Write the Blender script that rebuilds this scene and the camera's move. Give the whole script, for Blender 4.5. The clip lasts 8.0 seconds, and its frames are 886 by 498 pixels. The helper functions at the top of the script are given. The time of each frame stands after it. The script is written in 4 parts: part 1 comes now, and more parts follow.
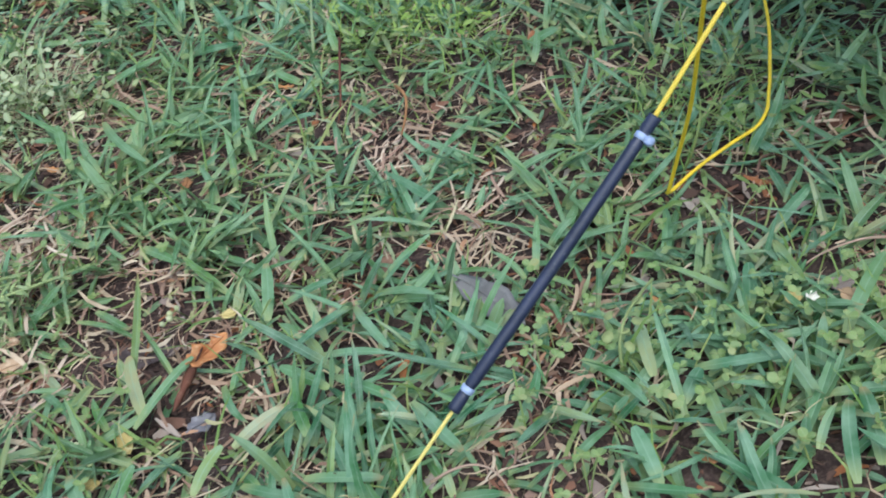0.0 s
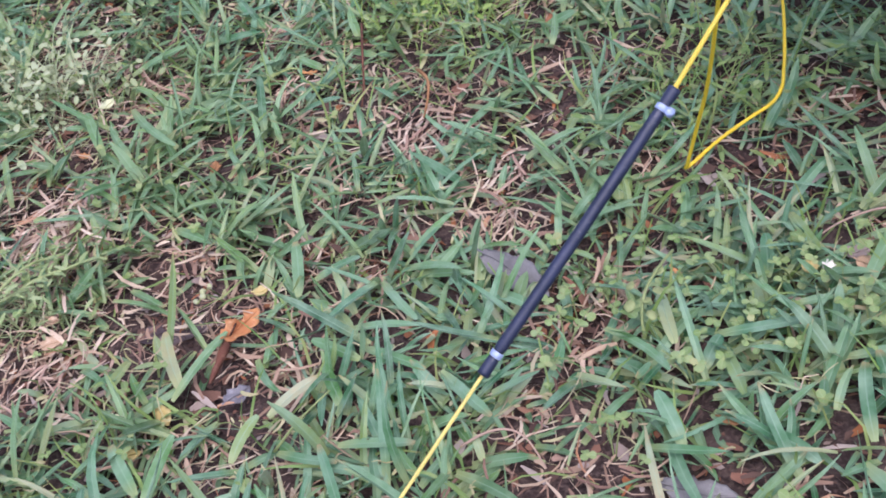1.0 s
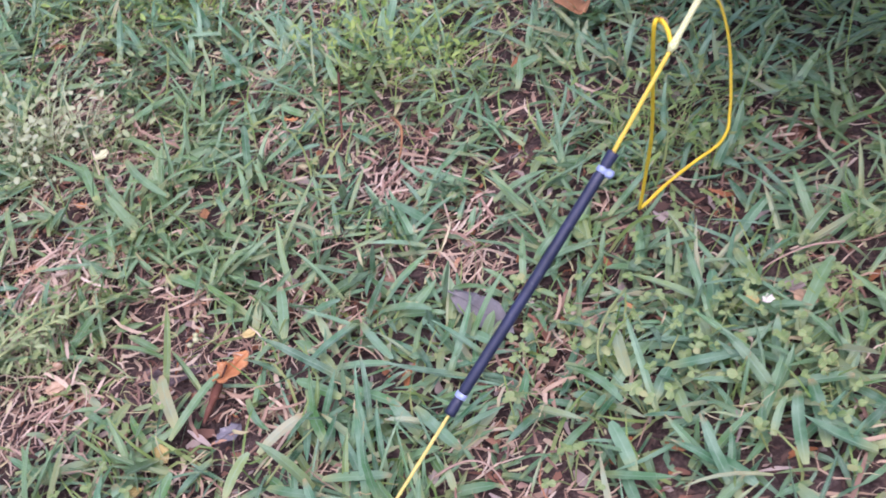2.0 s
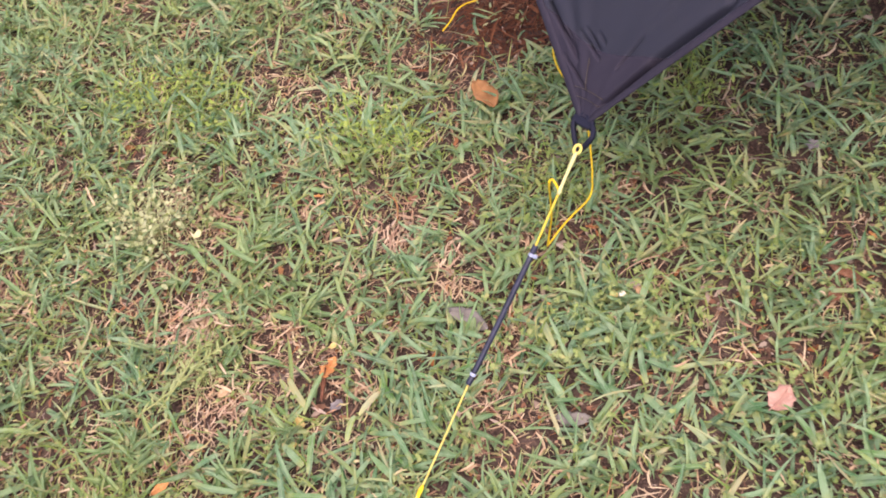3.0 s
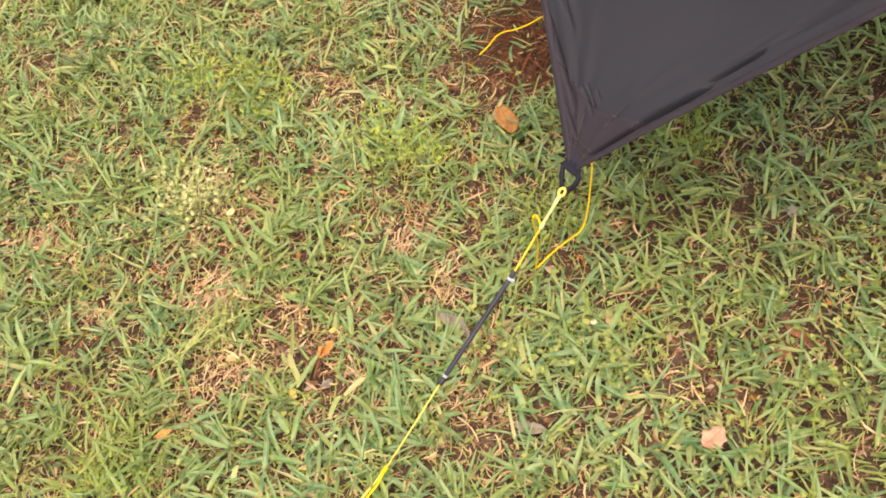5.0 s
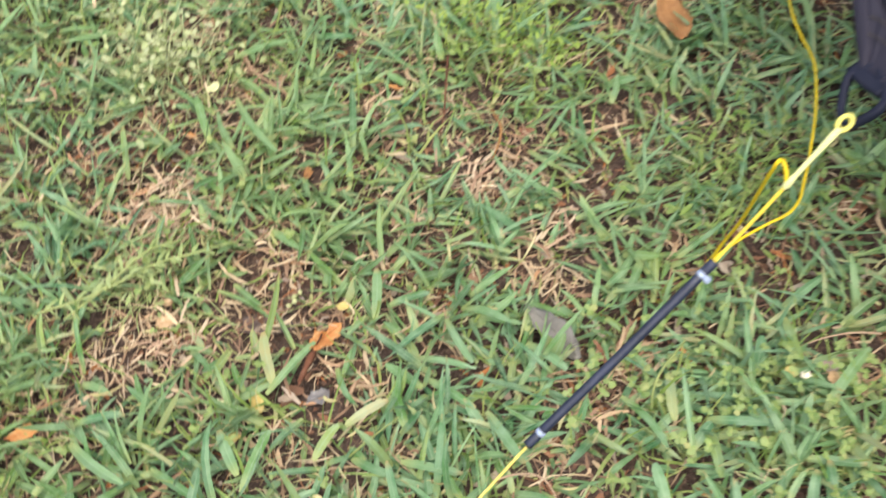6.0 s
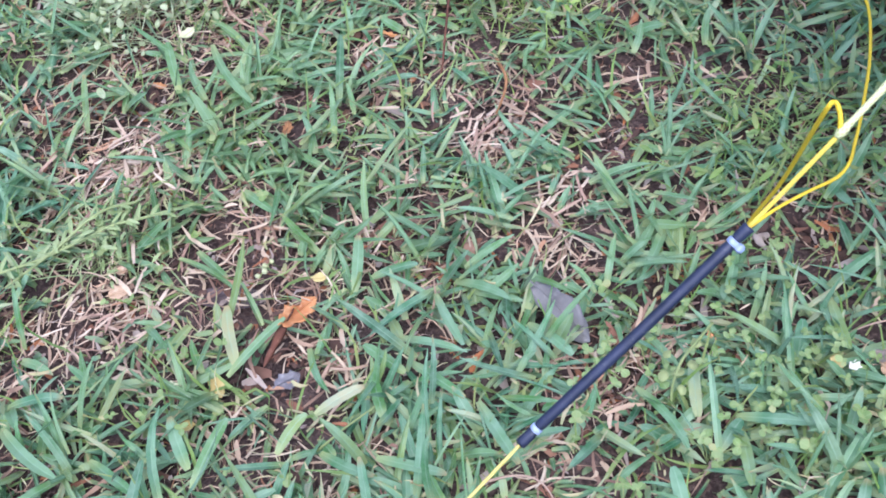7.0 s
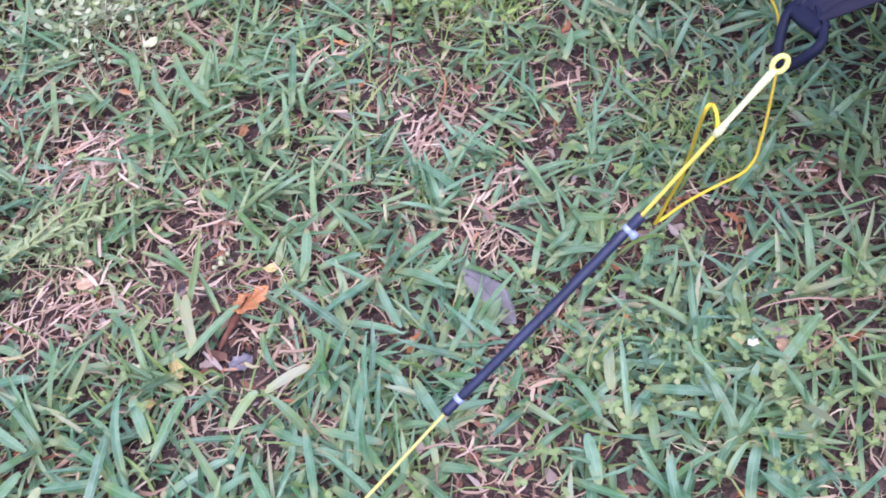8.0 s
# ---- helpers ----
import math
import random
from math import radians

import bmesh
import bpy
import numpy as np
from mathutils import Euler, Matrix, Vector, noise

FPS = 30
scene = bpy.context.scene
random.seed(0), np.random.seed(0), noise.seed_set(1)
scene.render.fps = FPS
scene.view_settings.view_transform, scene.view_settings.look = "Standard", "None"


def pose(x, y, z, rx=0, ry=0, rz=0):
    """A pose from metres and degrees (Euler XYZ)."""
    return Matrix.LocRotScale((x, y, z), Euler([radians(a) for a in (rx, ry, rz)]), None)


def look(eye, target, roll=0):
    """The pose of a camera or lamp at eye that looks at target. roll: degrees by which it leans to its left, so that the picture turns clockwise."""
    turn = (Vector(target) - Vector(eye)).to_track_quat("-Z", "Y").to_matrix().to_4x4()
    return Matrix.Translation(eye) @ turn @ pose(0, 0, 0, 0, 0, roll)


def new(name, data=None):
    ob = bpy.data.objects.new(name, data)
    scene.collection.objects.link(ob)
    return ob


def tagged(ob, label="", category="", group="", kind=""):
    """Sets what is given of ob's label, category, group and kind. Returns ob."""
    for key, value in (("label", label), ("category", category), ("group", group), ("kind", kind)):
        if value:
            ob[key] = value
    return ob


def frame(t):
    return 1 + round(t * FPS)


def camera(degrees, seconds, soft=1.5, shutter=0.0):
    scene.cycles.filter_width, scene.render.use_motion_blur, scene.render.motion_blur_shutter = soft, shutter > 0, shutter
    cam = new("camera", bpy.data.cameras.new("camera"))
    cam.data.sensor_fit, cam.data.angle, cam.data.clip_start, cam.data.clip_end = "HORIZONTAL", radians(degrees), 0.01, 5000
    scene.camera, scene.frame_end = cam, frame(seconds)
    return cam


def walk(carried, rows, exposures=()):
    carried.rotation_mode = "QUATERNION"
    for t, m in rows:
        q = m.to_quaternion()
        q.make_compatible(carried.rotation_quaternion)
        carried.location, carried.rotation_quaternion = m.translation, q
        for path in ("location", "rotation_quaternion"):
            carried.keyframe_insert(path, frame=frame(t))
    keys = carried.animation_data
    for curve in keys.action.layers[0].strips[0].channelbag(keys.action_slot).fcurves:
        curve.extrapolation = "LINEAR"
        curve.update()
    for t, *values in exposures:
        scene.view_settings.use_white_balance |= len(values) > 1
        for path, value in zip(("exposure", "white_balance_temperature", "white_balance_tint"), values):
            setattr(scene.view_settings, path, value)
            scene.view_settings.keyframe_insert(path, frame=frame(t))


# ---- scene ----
cam = camera(46.7, 8.0, soft=1.78, shutter=0.16)
PATH = [
    (0, (0.056, 0.058, 0.365), (-0.301, 1.453, -1.023), -14.4),
    (0.5, (0.054, 0.039, 0.373), (-0.379, 1.403, -1.024), -16.6),
    (1, (0.052, 0.041, 0.37), (-0.33, 1.426, -1.021), -15.8),
    (1.5, (0.059, 0.052, 0.354), (-0.274, 1.435, -1.052), -13.8),
    (2, (0.075, 0.029, 0.41), (-0.303, 1.416, -0.979), -17.4),
    (2.2, (0.085, -0.001, 0.464), (-0.258, 1.371, -0.95), -18.0),
    (3.3, (0.085, -0.207, 0.893), (-0.085, 0.992, -0.699), -19.7),
    (3.5, (0.092, -0.24, 0.921), (-0.061, 0.964, -0.669), -17.9),
    (4, (0.16, -0.274, 0.917), (-0.115, 0.98, -0.616), -16.8),
    (4.2, (0.178, -0.28, 0.923), (-0.153, 0.999, -0.579), -17.3),
    (5.3, (0.135, -0.116, 0.833), (-0.182, 1.06, -0.753), -16.4),
    (5.5, (0.105, -0.055, 0.777), (-0.15, 1.133, -0.812), -12.7),
    (5.6, (0.088, -0.023, 0.737), (-0.148, 1.141, -0.873), -11.2),
    (5.7, (0.07, 0.006, 0.688), (-0.169, 1.141, -0.941), -10.3),
    (5.8, (0.056, 0.024, 0.636), (-0.213, 1.154, -0.992), -10.1),
    (5.9, (0.041, 0.05, 0.589), (-0.272, 1.159, -1.046), -10.4),
    (6, (0.027, 0.057, 0.531), (-0.322, 1.204, -1.069), -8.4),
    (6.2, (0.017, 0.081, 0.461), (-0.396, 1.209, -1.137), -7.0),
    (6.5, (0.012, 0.107, 0.438), (-0.413, 1.221, -1.168), -7.7),
    (7, (0.034, 0.1, 0.458), (-0.369, 1.21, -1.157), -10.0),
    (7.5, (0.054, 0.059, 0.485), (-0.346, 1.161, -1.135), -9.4),
    (8, (0.068, 0.073, 0.492), (-0.303, 1.191, -1.124), -9.2),
]
EXPOSURES = [(0.0, 0.81, 5700, -3), (0.5, 0.92, 5750, 9), (1.0, 1.01, 5750, 20), (2.2, 1.11, 5850, 31), (3.3, 1.40, 8900, 20), (4.2, 1.51, 11100, 15), (5.5, 1.45, 12300, 1), (5.8, 1.38, 10700, -3), (6.2, 1.30, 5450, 1), (6.5, 1.29, 5250, -2), (7.0, 1.30, 5380, 13), (8.0, 1.32, 5450, 30)]
walk(cam, [(t, look(eye, target, roll)) for t, eye, target, roll in PATH], EXPOSURES)

# ---- light ----
world = bpy.data.worlds.new("sky")
scene.world = world
world.use_nodes = True
wn = world.node_tree.nodes
sky = wn.new("ShaderNodeTexSky")
sky.sky_type, sky.sun_disc = "NISHITA", False
sky.sun_elevation, sky.sun_rotation = radians(69), radians(166)
sky.air_density, sky.dust_density = 1.0, 4.0
world.node_tree.links.new(sky.outputs[0], wn["Background"].inputs[0])
wn["Background"].inputs[1].default_value = 0.12
sun = new("sun", bpy.data.lights.new("sun", "SUN"))
sun.data.energy, sun.data.angle, sun.data.color = 1.3, radians(75), (1.0, 0.95, 0.88)
sun.matrix_world = look((0.4, -1.6, 4.2), (0, 0, 0))


# ---- materials ----
class Mat:
    """A node material with short ways to add nodes."""

    def __init__(self, name, rough=0.6, metal=0.0, spec=0.5):
        self.m = bpy.data.materials.new(name)
        self.m.use_nodes = True
        self.t = self.m.node_tree
        self.b = self.t.nodes["Principled BSDF"]
        self.b.inputs["Roughness"].default_value = rough
        self.b.inputs["Metallic"].default_value = metal
        self.b.inputs["Specular IOR Level"].default_value = spec

    def add(self, kind, **inputs):
        n = self.t.nodes.new(kind)
        for k, v in inputs.items():
            self.plug(n.inputs[k.replace("_", " ")], v)
        return n

    def plug(self, socket, v):
        if isinstance(v, bpy.types.NodeSocket):
            self.t.links.new(v, socket)
        else:
            socket.default_value = v

    def noise(self, scale, detail=3.0, vec=None, rough=0.55):
        n = self.add("ShaderNodeTexNoise", Scale=scale, Detail=detail, Roughness=rough)
        if vec is not None:
            self.t.links.new(vec, n.inputs["Vector"])
        return n.outputs[0]

    def coords(self, kind="Object"):
        return self.add("ShaderNodeTexCoord").outputs[kind]

    def stretch(self, vec, sx, sy, sz):
        return self.add("ShaderNodeMapping", Vector=vec, Scale=(sx, sy, sz)).outputs[0]

    def ramp(self, fac, stops, smooth=False):
        n = self.add("ShaderNodeValToRGB", Fac=fac)
        cr = n.color_ramp
        cr.interpolation = "EASE" if smooth else "LINEAR"
        while len(cr.elements) < len(stops):
            cr.elements.new(0.5)
        for e, (p, c) in zip(cr.elements, stops):
            e.position, e.color = p, (*c, 1)
        return n.outputs[0]

    def mix(self, fac, a, b, blend="MIX"):
        n = self.t.nodes.new("ShaderNodeMix")
        n.data_type, n.blend_type = "RGBA", blend
        for s, v in ((0, fac), (6, a), (7, b)):
            self.plug(n.inputs[s], v if isinstance(v, (float, int, bpy.types.NodeSocket)) else (*v, 1))
        return n.outputs[2]

    def math(self, op, a, b=0.5):
        n = self.t.nodes.new("ShaderNodeMath")
        n.operation = op
        self.plug(n.inputs[0], a)
        self.plug(n.inputs[1], b)
        return n.outputs[0]

    def island(self):
        return self.add("ShaderNodeNewGeometry").outputs["Random Per Island"]

    def bump(self, height, strength=0.3, distance=0.001):
        n = self.add("ShaderNodeBump", Height=height, Strength=strength, Distance=distance)
        self.t.links.new(n.outputs[0], self.b.inputs["Normal"])

    def base(self, c):
        self.plug(self.b.inputs["Base Color"], c if isinstance(c, bpy.types.NodeSocket) else (*c, 1))
        return self


def blade_material(name, stops, pale, rough=0.42, through_light=0.25):
    """Grass: a colour for each blade, pale rib and foot, browned tips, fine ribs along."""
    M = Mat(name, rough, 0, 0.45)
    uv = M.add("ShaderNodeSeparateXYZ", Vector=M.coords("UV"))
    u, v = uv.outputs[0], uv.outputs[1]
    col = M.ramp(M.island(), stops)
    blotch = M.noise(90, 3, M.coords())
    col = M.mix(M.ramp(blotch, [(0.35, (0, 0, 0)), (0.75, (0.75, 0.75, 0.75))]), col, pale)
    drift = M.ramp(M.noise(6.5, 2, M.coords()), [(0.45, (0, 0, 0)), (0.68, (0.55, 0.55, 0.55))])
    col = M.mix(drift, col, (0.19, 0.27, 0.07))
    rib = M.math("LESS_THAN", M.math("ABSOLUTE", M.math("SUBTRACT", u, 0.5)), 0.06)
    col = M.mix(M.math("MULTIPLY", rib, 0.35), col, pale)
    foot = M.ramp(v, [(0.0, (1, 1, 1)), (0.32, (0, 0, 0))])
    col = M.mix(M.math("MULTIPLY", foot, 0.75), col, (0.36, 0.40, 0.17))
    tip = M.math("MULTIPLY", M.ramp(v, [(0.86, (0, 0, 0)), (1.0, (1, 1, 1))]), M.math("GREATER_THAN", M.noise(23, 1, M.coords()), 0.56))
    col = M.mix(M.math("MULTIPLY", tip, 0.8), col, (0.38, 0.27, 0.13))
    M.base(col)
    ribs = M.add("ShaderNodeTexWave", Scale=5.0, Distortion=0.0, Vector=M.coords("UV"))
    M.bump(ribs.outputs[1], 0.25, 0.0003)
    M.b.inputs["Sheen Weight"].default_value = 0.08
    M.b.inputs["Sheen Roughness"].default_value = 0.4
    tr = M.add("ShaderNodeBsdfTranslucent", Color=M.mix(0.35, col, (0.25, 0.36, 0.04)))
    mx = M.add("ShaderNodeMixShader", Fac=through_light)
    M.t.links.new(M.b.outputs[0], mx.inputs[1])
    M.t.links.new(tr.outputs[0], mx.inputs[2])
    M.t.links.new(mx.outputs[0], M.t.nodes["Material Output"].inputs[0])
    return M.m


GRASS = blade_material("grass_blade", [(0.0, (0.026, 0.095, 0.042)), (0.18, (0.052, 0.165, 0.074)), (0.40, (0.105, 0.240, 0.125)), (0.58, (0.090, 0.220, 0.058)), (0.72, (0.185, 0.325, 0.185)), (0.84, (0.20, 0.29, 0.085)), (0.93, (0.31, 0.36, 0.17)), (1.0, (0.44, 0.37, 0.23))], (0.30, 0.43, 0.31), 0.30)
THIN_GRASS = blade_material("thin_grass_blade", [(0.0, (0.09, 0.20, 0.04)), (0.6, (0.16, 0.27, 0.05)), (1.0, (0.28, 0.31, 0.10))], (0.30, 0.36, 0.15))
WEED = blade_material("weed_leaf", [(0.0, (0.11, 0.21, 0.05)), (0.5, (0.20, 0.31, 0.09)), (0.85, (0.31, 0.39, 0.15)), (1.0, (0.42, 0.38, 0.17))], (0.36, 0.43, 0.23), 0.55, 0.3)

PALE_WEED = blade_material("pale_weed_leaf", [(0.0, (0.26, 0.32, 0.15)), (0.5, (0.42, 0.47, 0.25)), (1.0, (0.55, 0.57, 0.38))], (0.56, 0.59, 0.44), 0.6, 0.3)
LIME_WEED = blade_material("lime_weed_leaf", [(0.0, (0.15, 0.27, 0.04)), (0.5, (0.24, 0.37, 0.06)), (1.0, (0.34, 0.43, 0.10))], (0.36, 0.46, 0.15), 0.5, 0.3)
SPRIG = blade_material("sprig_leaf", [(0.0, (0.17, 0.24, 0.08)), (0.5, (0.25, 0.32, 0.12)), (1.0, (0.34, 0.40, 0.20))], (0.38, 0.44, 0.26), 0.5, 0.2)


def straw_material():
    M = Mat("dry_straw", 0.75, 0, 0.3)
    col = M.ramp(M.island(), [(0.0, (0.11, 0.062, 0.05)), (0.28, (0.25, 0.162, 0.118)), (0.6, (0.44, 0.332, 0.232)), (0.92, (0.63, 0.535, 0.41)), (1.0, (0.38, 0.18, 0.09))])
    col = M.mix(M.math("MULTIPLY", M.noise(140, 3, M.coords()), 0.55), col, (0.30, 0.17, 0.12))
    M.base(col)
    M.bump(M.noise(700, 2, M.coords()), 0.3, 0.0004)
    return M.m


def bleached_material():
    M = Mat("bleached_straw", 0.75, 0, 0.3)
    col = M.ramp(M.island(), [(0.0, (0.26, 0.155, 0.12)), (0.5, (0.44, 0.33, 0.25)), (1.0, (0.64, 0.54, 0.43))])
    M.base(M.mix(M.math("MULTIPLY", M.noise(140, 3, M.coords()), 0.4), col, (0.36, 0.22, 0.17)))
    M.bump(M.noise(700, 2, M.coords()), 0.3, 0.0004)
    return M.m


def litter_material():
    M = Mat("leaf_litter", 0.85, 0, 0.25)
    col = M.ramp(M.island(), [(0.0, (0.045, 0.025, 0.022)), (0.40, (0.13, 0.075, 0.06)), (0.66, (0.28, 0.13, 0.085)), (0.76, (0.42, 0.15, 0.05)), (0.82, (0.36, 0.28, 0.25)), (1.0, (0.50, 0.42, 0.38))])
    col = M.mix(M.math("MULTIPLY", M.noise(180, 4, M.coords()), 0.6), col, (0.10, 0.06, 0.05))
    M.base(col)
    M.bump(M.noise(420, 3, M.coords()), 0.5, 0.0006)
    return M.m


def soil_material():
    M = Mat("soil", 0.92, 0, 0.2)
    c = M.coords()
    fine, mid, big = M.noise(420, 5, c), M.noise(46, 4, c), M.noise(5, 3, c)
    col = M.ramp(mid, [(0.28, (0.013, 0.008, 0.009)), (0.5, (0.038, 0.025, 0.025)), (0.72, (0.09, 0.062, 0.059))])
    col = M.mix(M.ramp(fine, [(0.45, (0, 0, 0)), (0.72, (0.6, 0.6, 0.6))]), col, (0.20, 0.14, 0.12))
    col = M.mix(M.math("MULTIPLY", big, 0.25), col, (0.09, 0.055, 0.046))
    off = M.add("ShaderNodeVectorMath", Vector=c)
    off.operation = "SUBTRACT"
    off.inputs[1].default_value = (-0.05, 0.65, 0.0)
    far = M.add("ShaderNodeVectorMath", Vector=off.outputs["Vector"])
    far.operation = "LENGTH"
    lawn = M.ramp(M.noise(60, 5, c), [(0.3, (0.055, 0.065, 0.034)), (0.55, (0.10, 0.125, 0.058)), (0.75, (0.22, 0.18, 0.11))])
    col = M.mix(M.ramp(M.math("DIVIDE", far.outputs["Value"], 6.0), [(0.105, (0, 0, 0)), (0.150, (1, 1, 1))]), col, lawn)
    M.base(col)
    h = M.math("ADD", M.math("MULTIPLY", fine, 0.4), mid)
    M.bump(h, 0.8, 0.004)
    return M.m


def leaf_material(name, main, dark, spot, rough=0.7):
    M = Mat(name, rough, 0, 0.3)
    c = M.coords()
    col = M.ramp(M.noise(55, 4, c), [(0.3, dark), (0.6, main)])
    col = M.mix(M.ramp(M.noise(230, 3, c), [(0.55, (0, 0, 0)), (0.75, (0.8, 0.8, 0.8))]), col, spot)
    M.base(col)
    M.bump(M.noise(260, 4, c), 0.5, 0.0008)
    return M.m


def cord_material(name, a, b, rough=0.5):
    """Braided cord: slanting strands crossing along the cord."""
    M = Mat(name, rough, 0, 0.4)
    uv = M.coords("UV")
    w1 = M.add("ShaderNodeTexWave", Scale=1.0, Distortion=0.0, Vector=M.stretch(uv, 3, 260, 1))
    w1.bands_direction = "DIAGONAL"
    w2 = M.add("ShaderNodeTexWave", Scale=1.0, Distortion=0.0, Vector=M.stretch(uv, -3, 260, 1))
    w2.bands_direction = "DIAGONAL"
    h = M.math("MAXIMUM", w1.outputs[1], w2.outputs[1])
    col = M.mix(h, a, b)
    col = M.mix(M.math("MULTIPLY", M.noise(160, 3, M.coords()), 0.25), col, a)
    M.base(col)
    M.bump(h, 0.5, 0.0005)
    return M.m


def rubber_material():
    M = Mat("black_rubber", 0.42, 0, 0.5)
    c = M.coords()
    col = M.ramp(M.noise(90, 4, c), [(0.3, (0.011, 0.014, 0.036)), (0.7, (0.024, 0.029, 0.070))])
    col = M.mix(M.ramp(M.noise(600, 2, c), [(0.62, (0, 0, 0)), (0.8, (0.5, 0.5, 0.5))]), col, (0.10, 0.10, 0.12))
    M.base(col)
    M.plug(M.b.inputs["Roughness"], M.math("ADD", M.math("MULTIPLY", M.noise(70, 3, c), 0.25), 0.3))
    M.bump(M.noise(900, 2, c), 0.15, 0.0003)
    return M.m


def nylon_material(name, a, b, weave=900.0, rough=0.5, thin=0.0):
    """Coated cloth: a fine weave, faint blotches and small creases."""
    M = Mat(name, rough, 0, 0.10)
    c = M.coords()
    col = M.ramp(M.noise(7, 4, c), [(0.3, a), (0.7, b)])
    col = M.mix(M.ramp(M.noise(60, 3, c), [(0.5, (0, 0, 0)), (0.8, (0.10, 0.10, 0.10))]), col, (0.06, 0.055, 0.06))
    M.base(col)
    M.plug(M.b.inputs["Roughness"], M.math("ADD", M.math("MULTIPLY", M.noise(18, 3, c), 0.2), rough - 0.1))
    h = M.math("ADD", M.math("MULTIPLY", M.noise(weave, 2, c), 0.25), M.noise(38, 3, c))
    M.bump(h, 0.3, 0.0015)
    if thin:  # daylight soaks through the thin cloth
        glow = M.add("ShaderNodeBsdfTranslucent", Color=(0.62, 0.68, 0.80, 1.0))
        both = M.add("ShaderNodeMixShader")
        both.inputs[0].default_value = thin
        M.t.links.new(M.b.outputs[0], both.inputs[1])
        M.t.links.new(glow.outputs[0], both.inputs[2])
        M.t.links.new(both.outputs[0], M.t.nodes["Material Output"].inputs[0])
    return M.m


def plastic_material():
    M = Mat("clear_plastic", 0.3, 0, 0.5)
    c = M.coords()
    M.base(M.ramp(M.noise(200, 3, c), [(0.3, (0.32, 0.39, 0.64)), (0.7, (0.47, 0.55, 0.80))]))
    M.b.inputs["Transmission Weight"].default_value = 0.25
    return M.m


def mulch_material():
    M = Mat("red_mulch", 0.85, 0, 0.25)
    col = M.ramp(M.island(), [(0.0, (0.05, 0.018, 0.012)), (0.5, (0.12, 0.042, 0.024)), (0.88, (0.20, 0.080, 0.042)), (1.0, (0.38, 0.24, 0.16))])
    M.base(M.mix(M.math("MULTIPLY", M.noise(180, 4, M.coords()), 0.6), col, (0.12, 0.045, 0.03)))
    M.bump(M.noise(500, 3, M.coords()), 0.5, 0.0006)
    return M.m


CLIPPING = blade_material("dry_clipping", [(0.0, (0.30, 0.25, 0.10)), (0.4, (0.46, 0.38, 0.20)), (0.8, (0.58, 0.50, 0.32)), (1.0, (0.34, 0.20, 0.11))], (0.56, 0.50, 0.34), 0.6, 0.2)
BLEACHED = bleached_material()
STRAW, LITTER, SOIL, MULCH = straw_material(), litter_material(), soil_material(), mulch_material()
YELLOW = cord_material("yellow_cord", (0.62, 0.40, 0.010), (0.86, 0.62, 0.035))
WARM_YELLOW = cord_material("warm_yellow_cord", (0.56, 0.40, 0.03), (0.76, 0.58, 0.09))
# lower cord: yellow made paler, with some of its bright sheen in the colour
SHEEN_YELLOW = cord_material("sheen_yellow_cord", (0.55, 0.43, 0.08), (0.73, 0.61, 0.20))
PALE_YELLOW = cord_material("pale_yellow_cord", (0.56, 0.49, 0.09), (0.72, 0.66, 0.22))
SPLICE = cord_material("spliced_cord", (0.52, 0.53, 0.22), (0.66, 0.67, 0.38))
RUBBER, PLASTIC = rubber_material(), plastic_material()
TARP = nylon_material("dark_tarp_cloth", (0.0265, 0.0295, 0.0505), (0.0340, 0.0375, 0.0605), 900.0, 0.62, 0.17)
HEM = nylon_material("tarp_hem_cloth", (0.0255, 0.0240, 0.0420), (0.0320, 0.0300, 0.0500), 1400.0, 0.60)
WEBBING = nylon_material("black_webbing", (0.012, 0.014, 0.030), (0.023, 0.025, 0.050), 1600.0, 0.55)
THREAD = nylon_material("grey_thread", (0.06, 0.052, 0.05), (0.10, 0.082, 0.076), 2000.0, 0.6)
ORANGE_LEAF = leaf_material("orange_brown_leaf", (0.56, 0.28, 0.12), (0.34, 0.13, 0.05), (0.64, 0.42, 0.24))
GREY_LEAF = leaf_material("grey_dead_leaf", (0.20, 0.188, 0.192), (0.12, 0.11, 0.115), (0.29, 0.275, 0.275))
TAN_LEAF = leaf_material("tan_dead_leaf", (0.33, 0.165, 0.075), (0.22, 0.10, 0.045), (0.40, 0.24, 0.13))
RED_LEAF = leaf_material("red_brown_leaf", (0.19, 0.085, 0.055), (0.11, 0.048, 0.032), (0.30, 0.17, 0.12))
PINK_LEAF = leaf_material("pinkish_dead_leaf", (0.45, 0.28, 0.25), (0.30, 0.16, 0.14), (0.56, 0.41, 0.37))
PEACH_LEAF = leaf_material("peach_leaf", (0.47, 0.33, 0.22), (0.34, 0.21, 0.13), (0.56, 0.43, 0.32))
FADED_LEAF = leaf_material("faded_leaf", (0.33, 0.26, 0.24), (0.22, 0.16, 0.15), (0.42, 0.35, 0.33))
YELLOW_LEAF = leaf_material("yellow_leaf", (0.50, 0.40, 0.17), (0.36, 0.26, 0.09), (0.55, 0.46, 0.26))
BARK = leaf_material("brown_bark", (0.13, 0.050, 0.032), (0.06, 0.025, 0.017), (0.20, 0.10, 0.07), 0.85)
DARK_LEAF = leaf_material("dark_dead_leaf", (0.13, 0.095, 0.10), (0.06, 0.042, 0.045), (0.22, 0.18, 0.19))
WHITE_PETAL = leaf_material("white_petal", (0.78, 0.74, 0.68), (0.60, 0.54, 0.48), (0.82, 0.80, 0.78), 0.6)
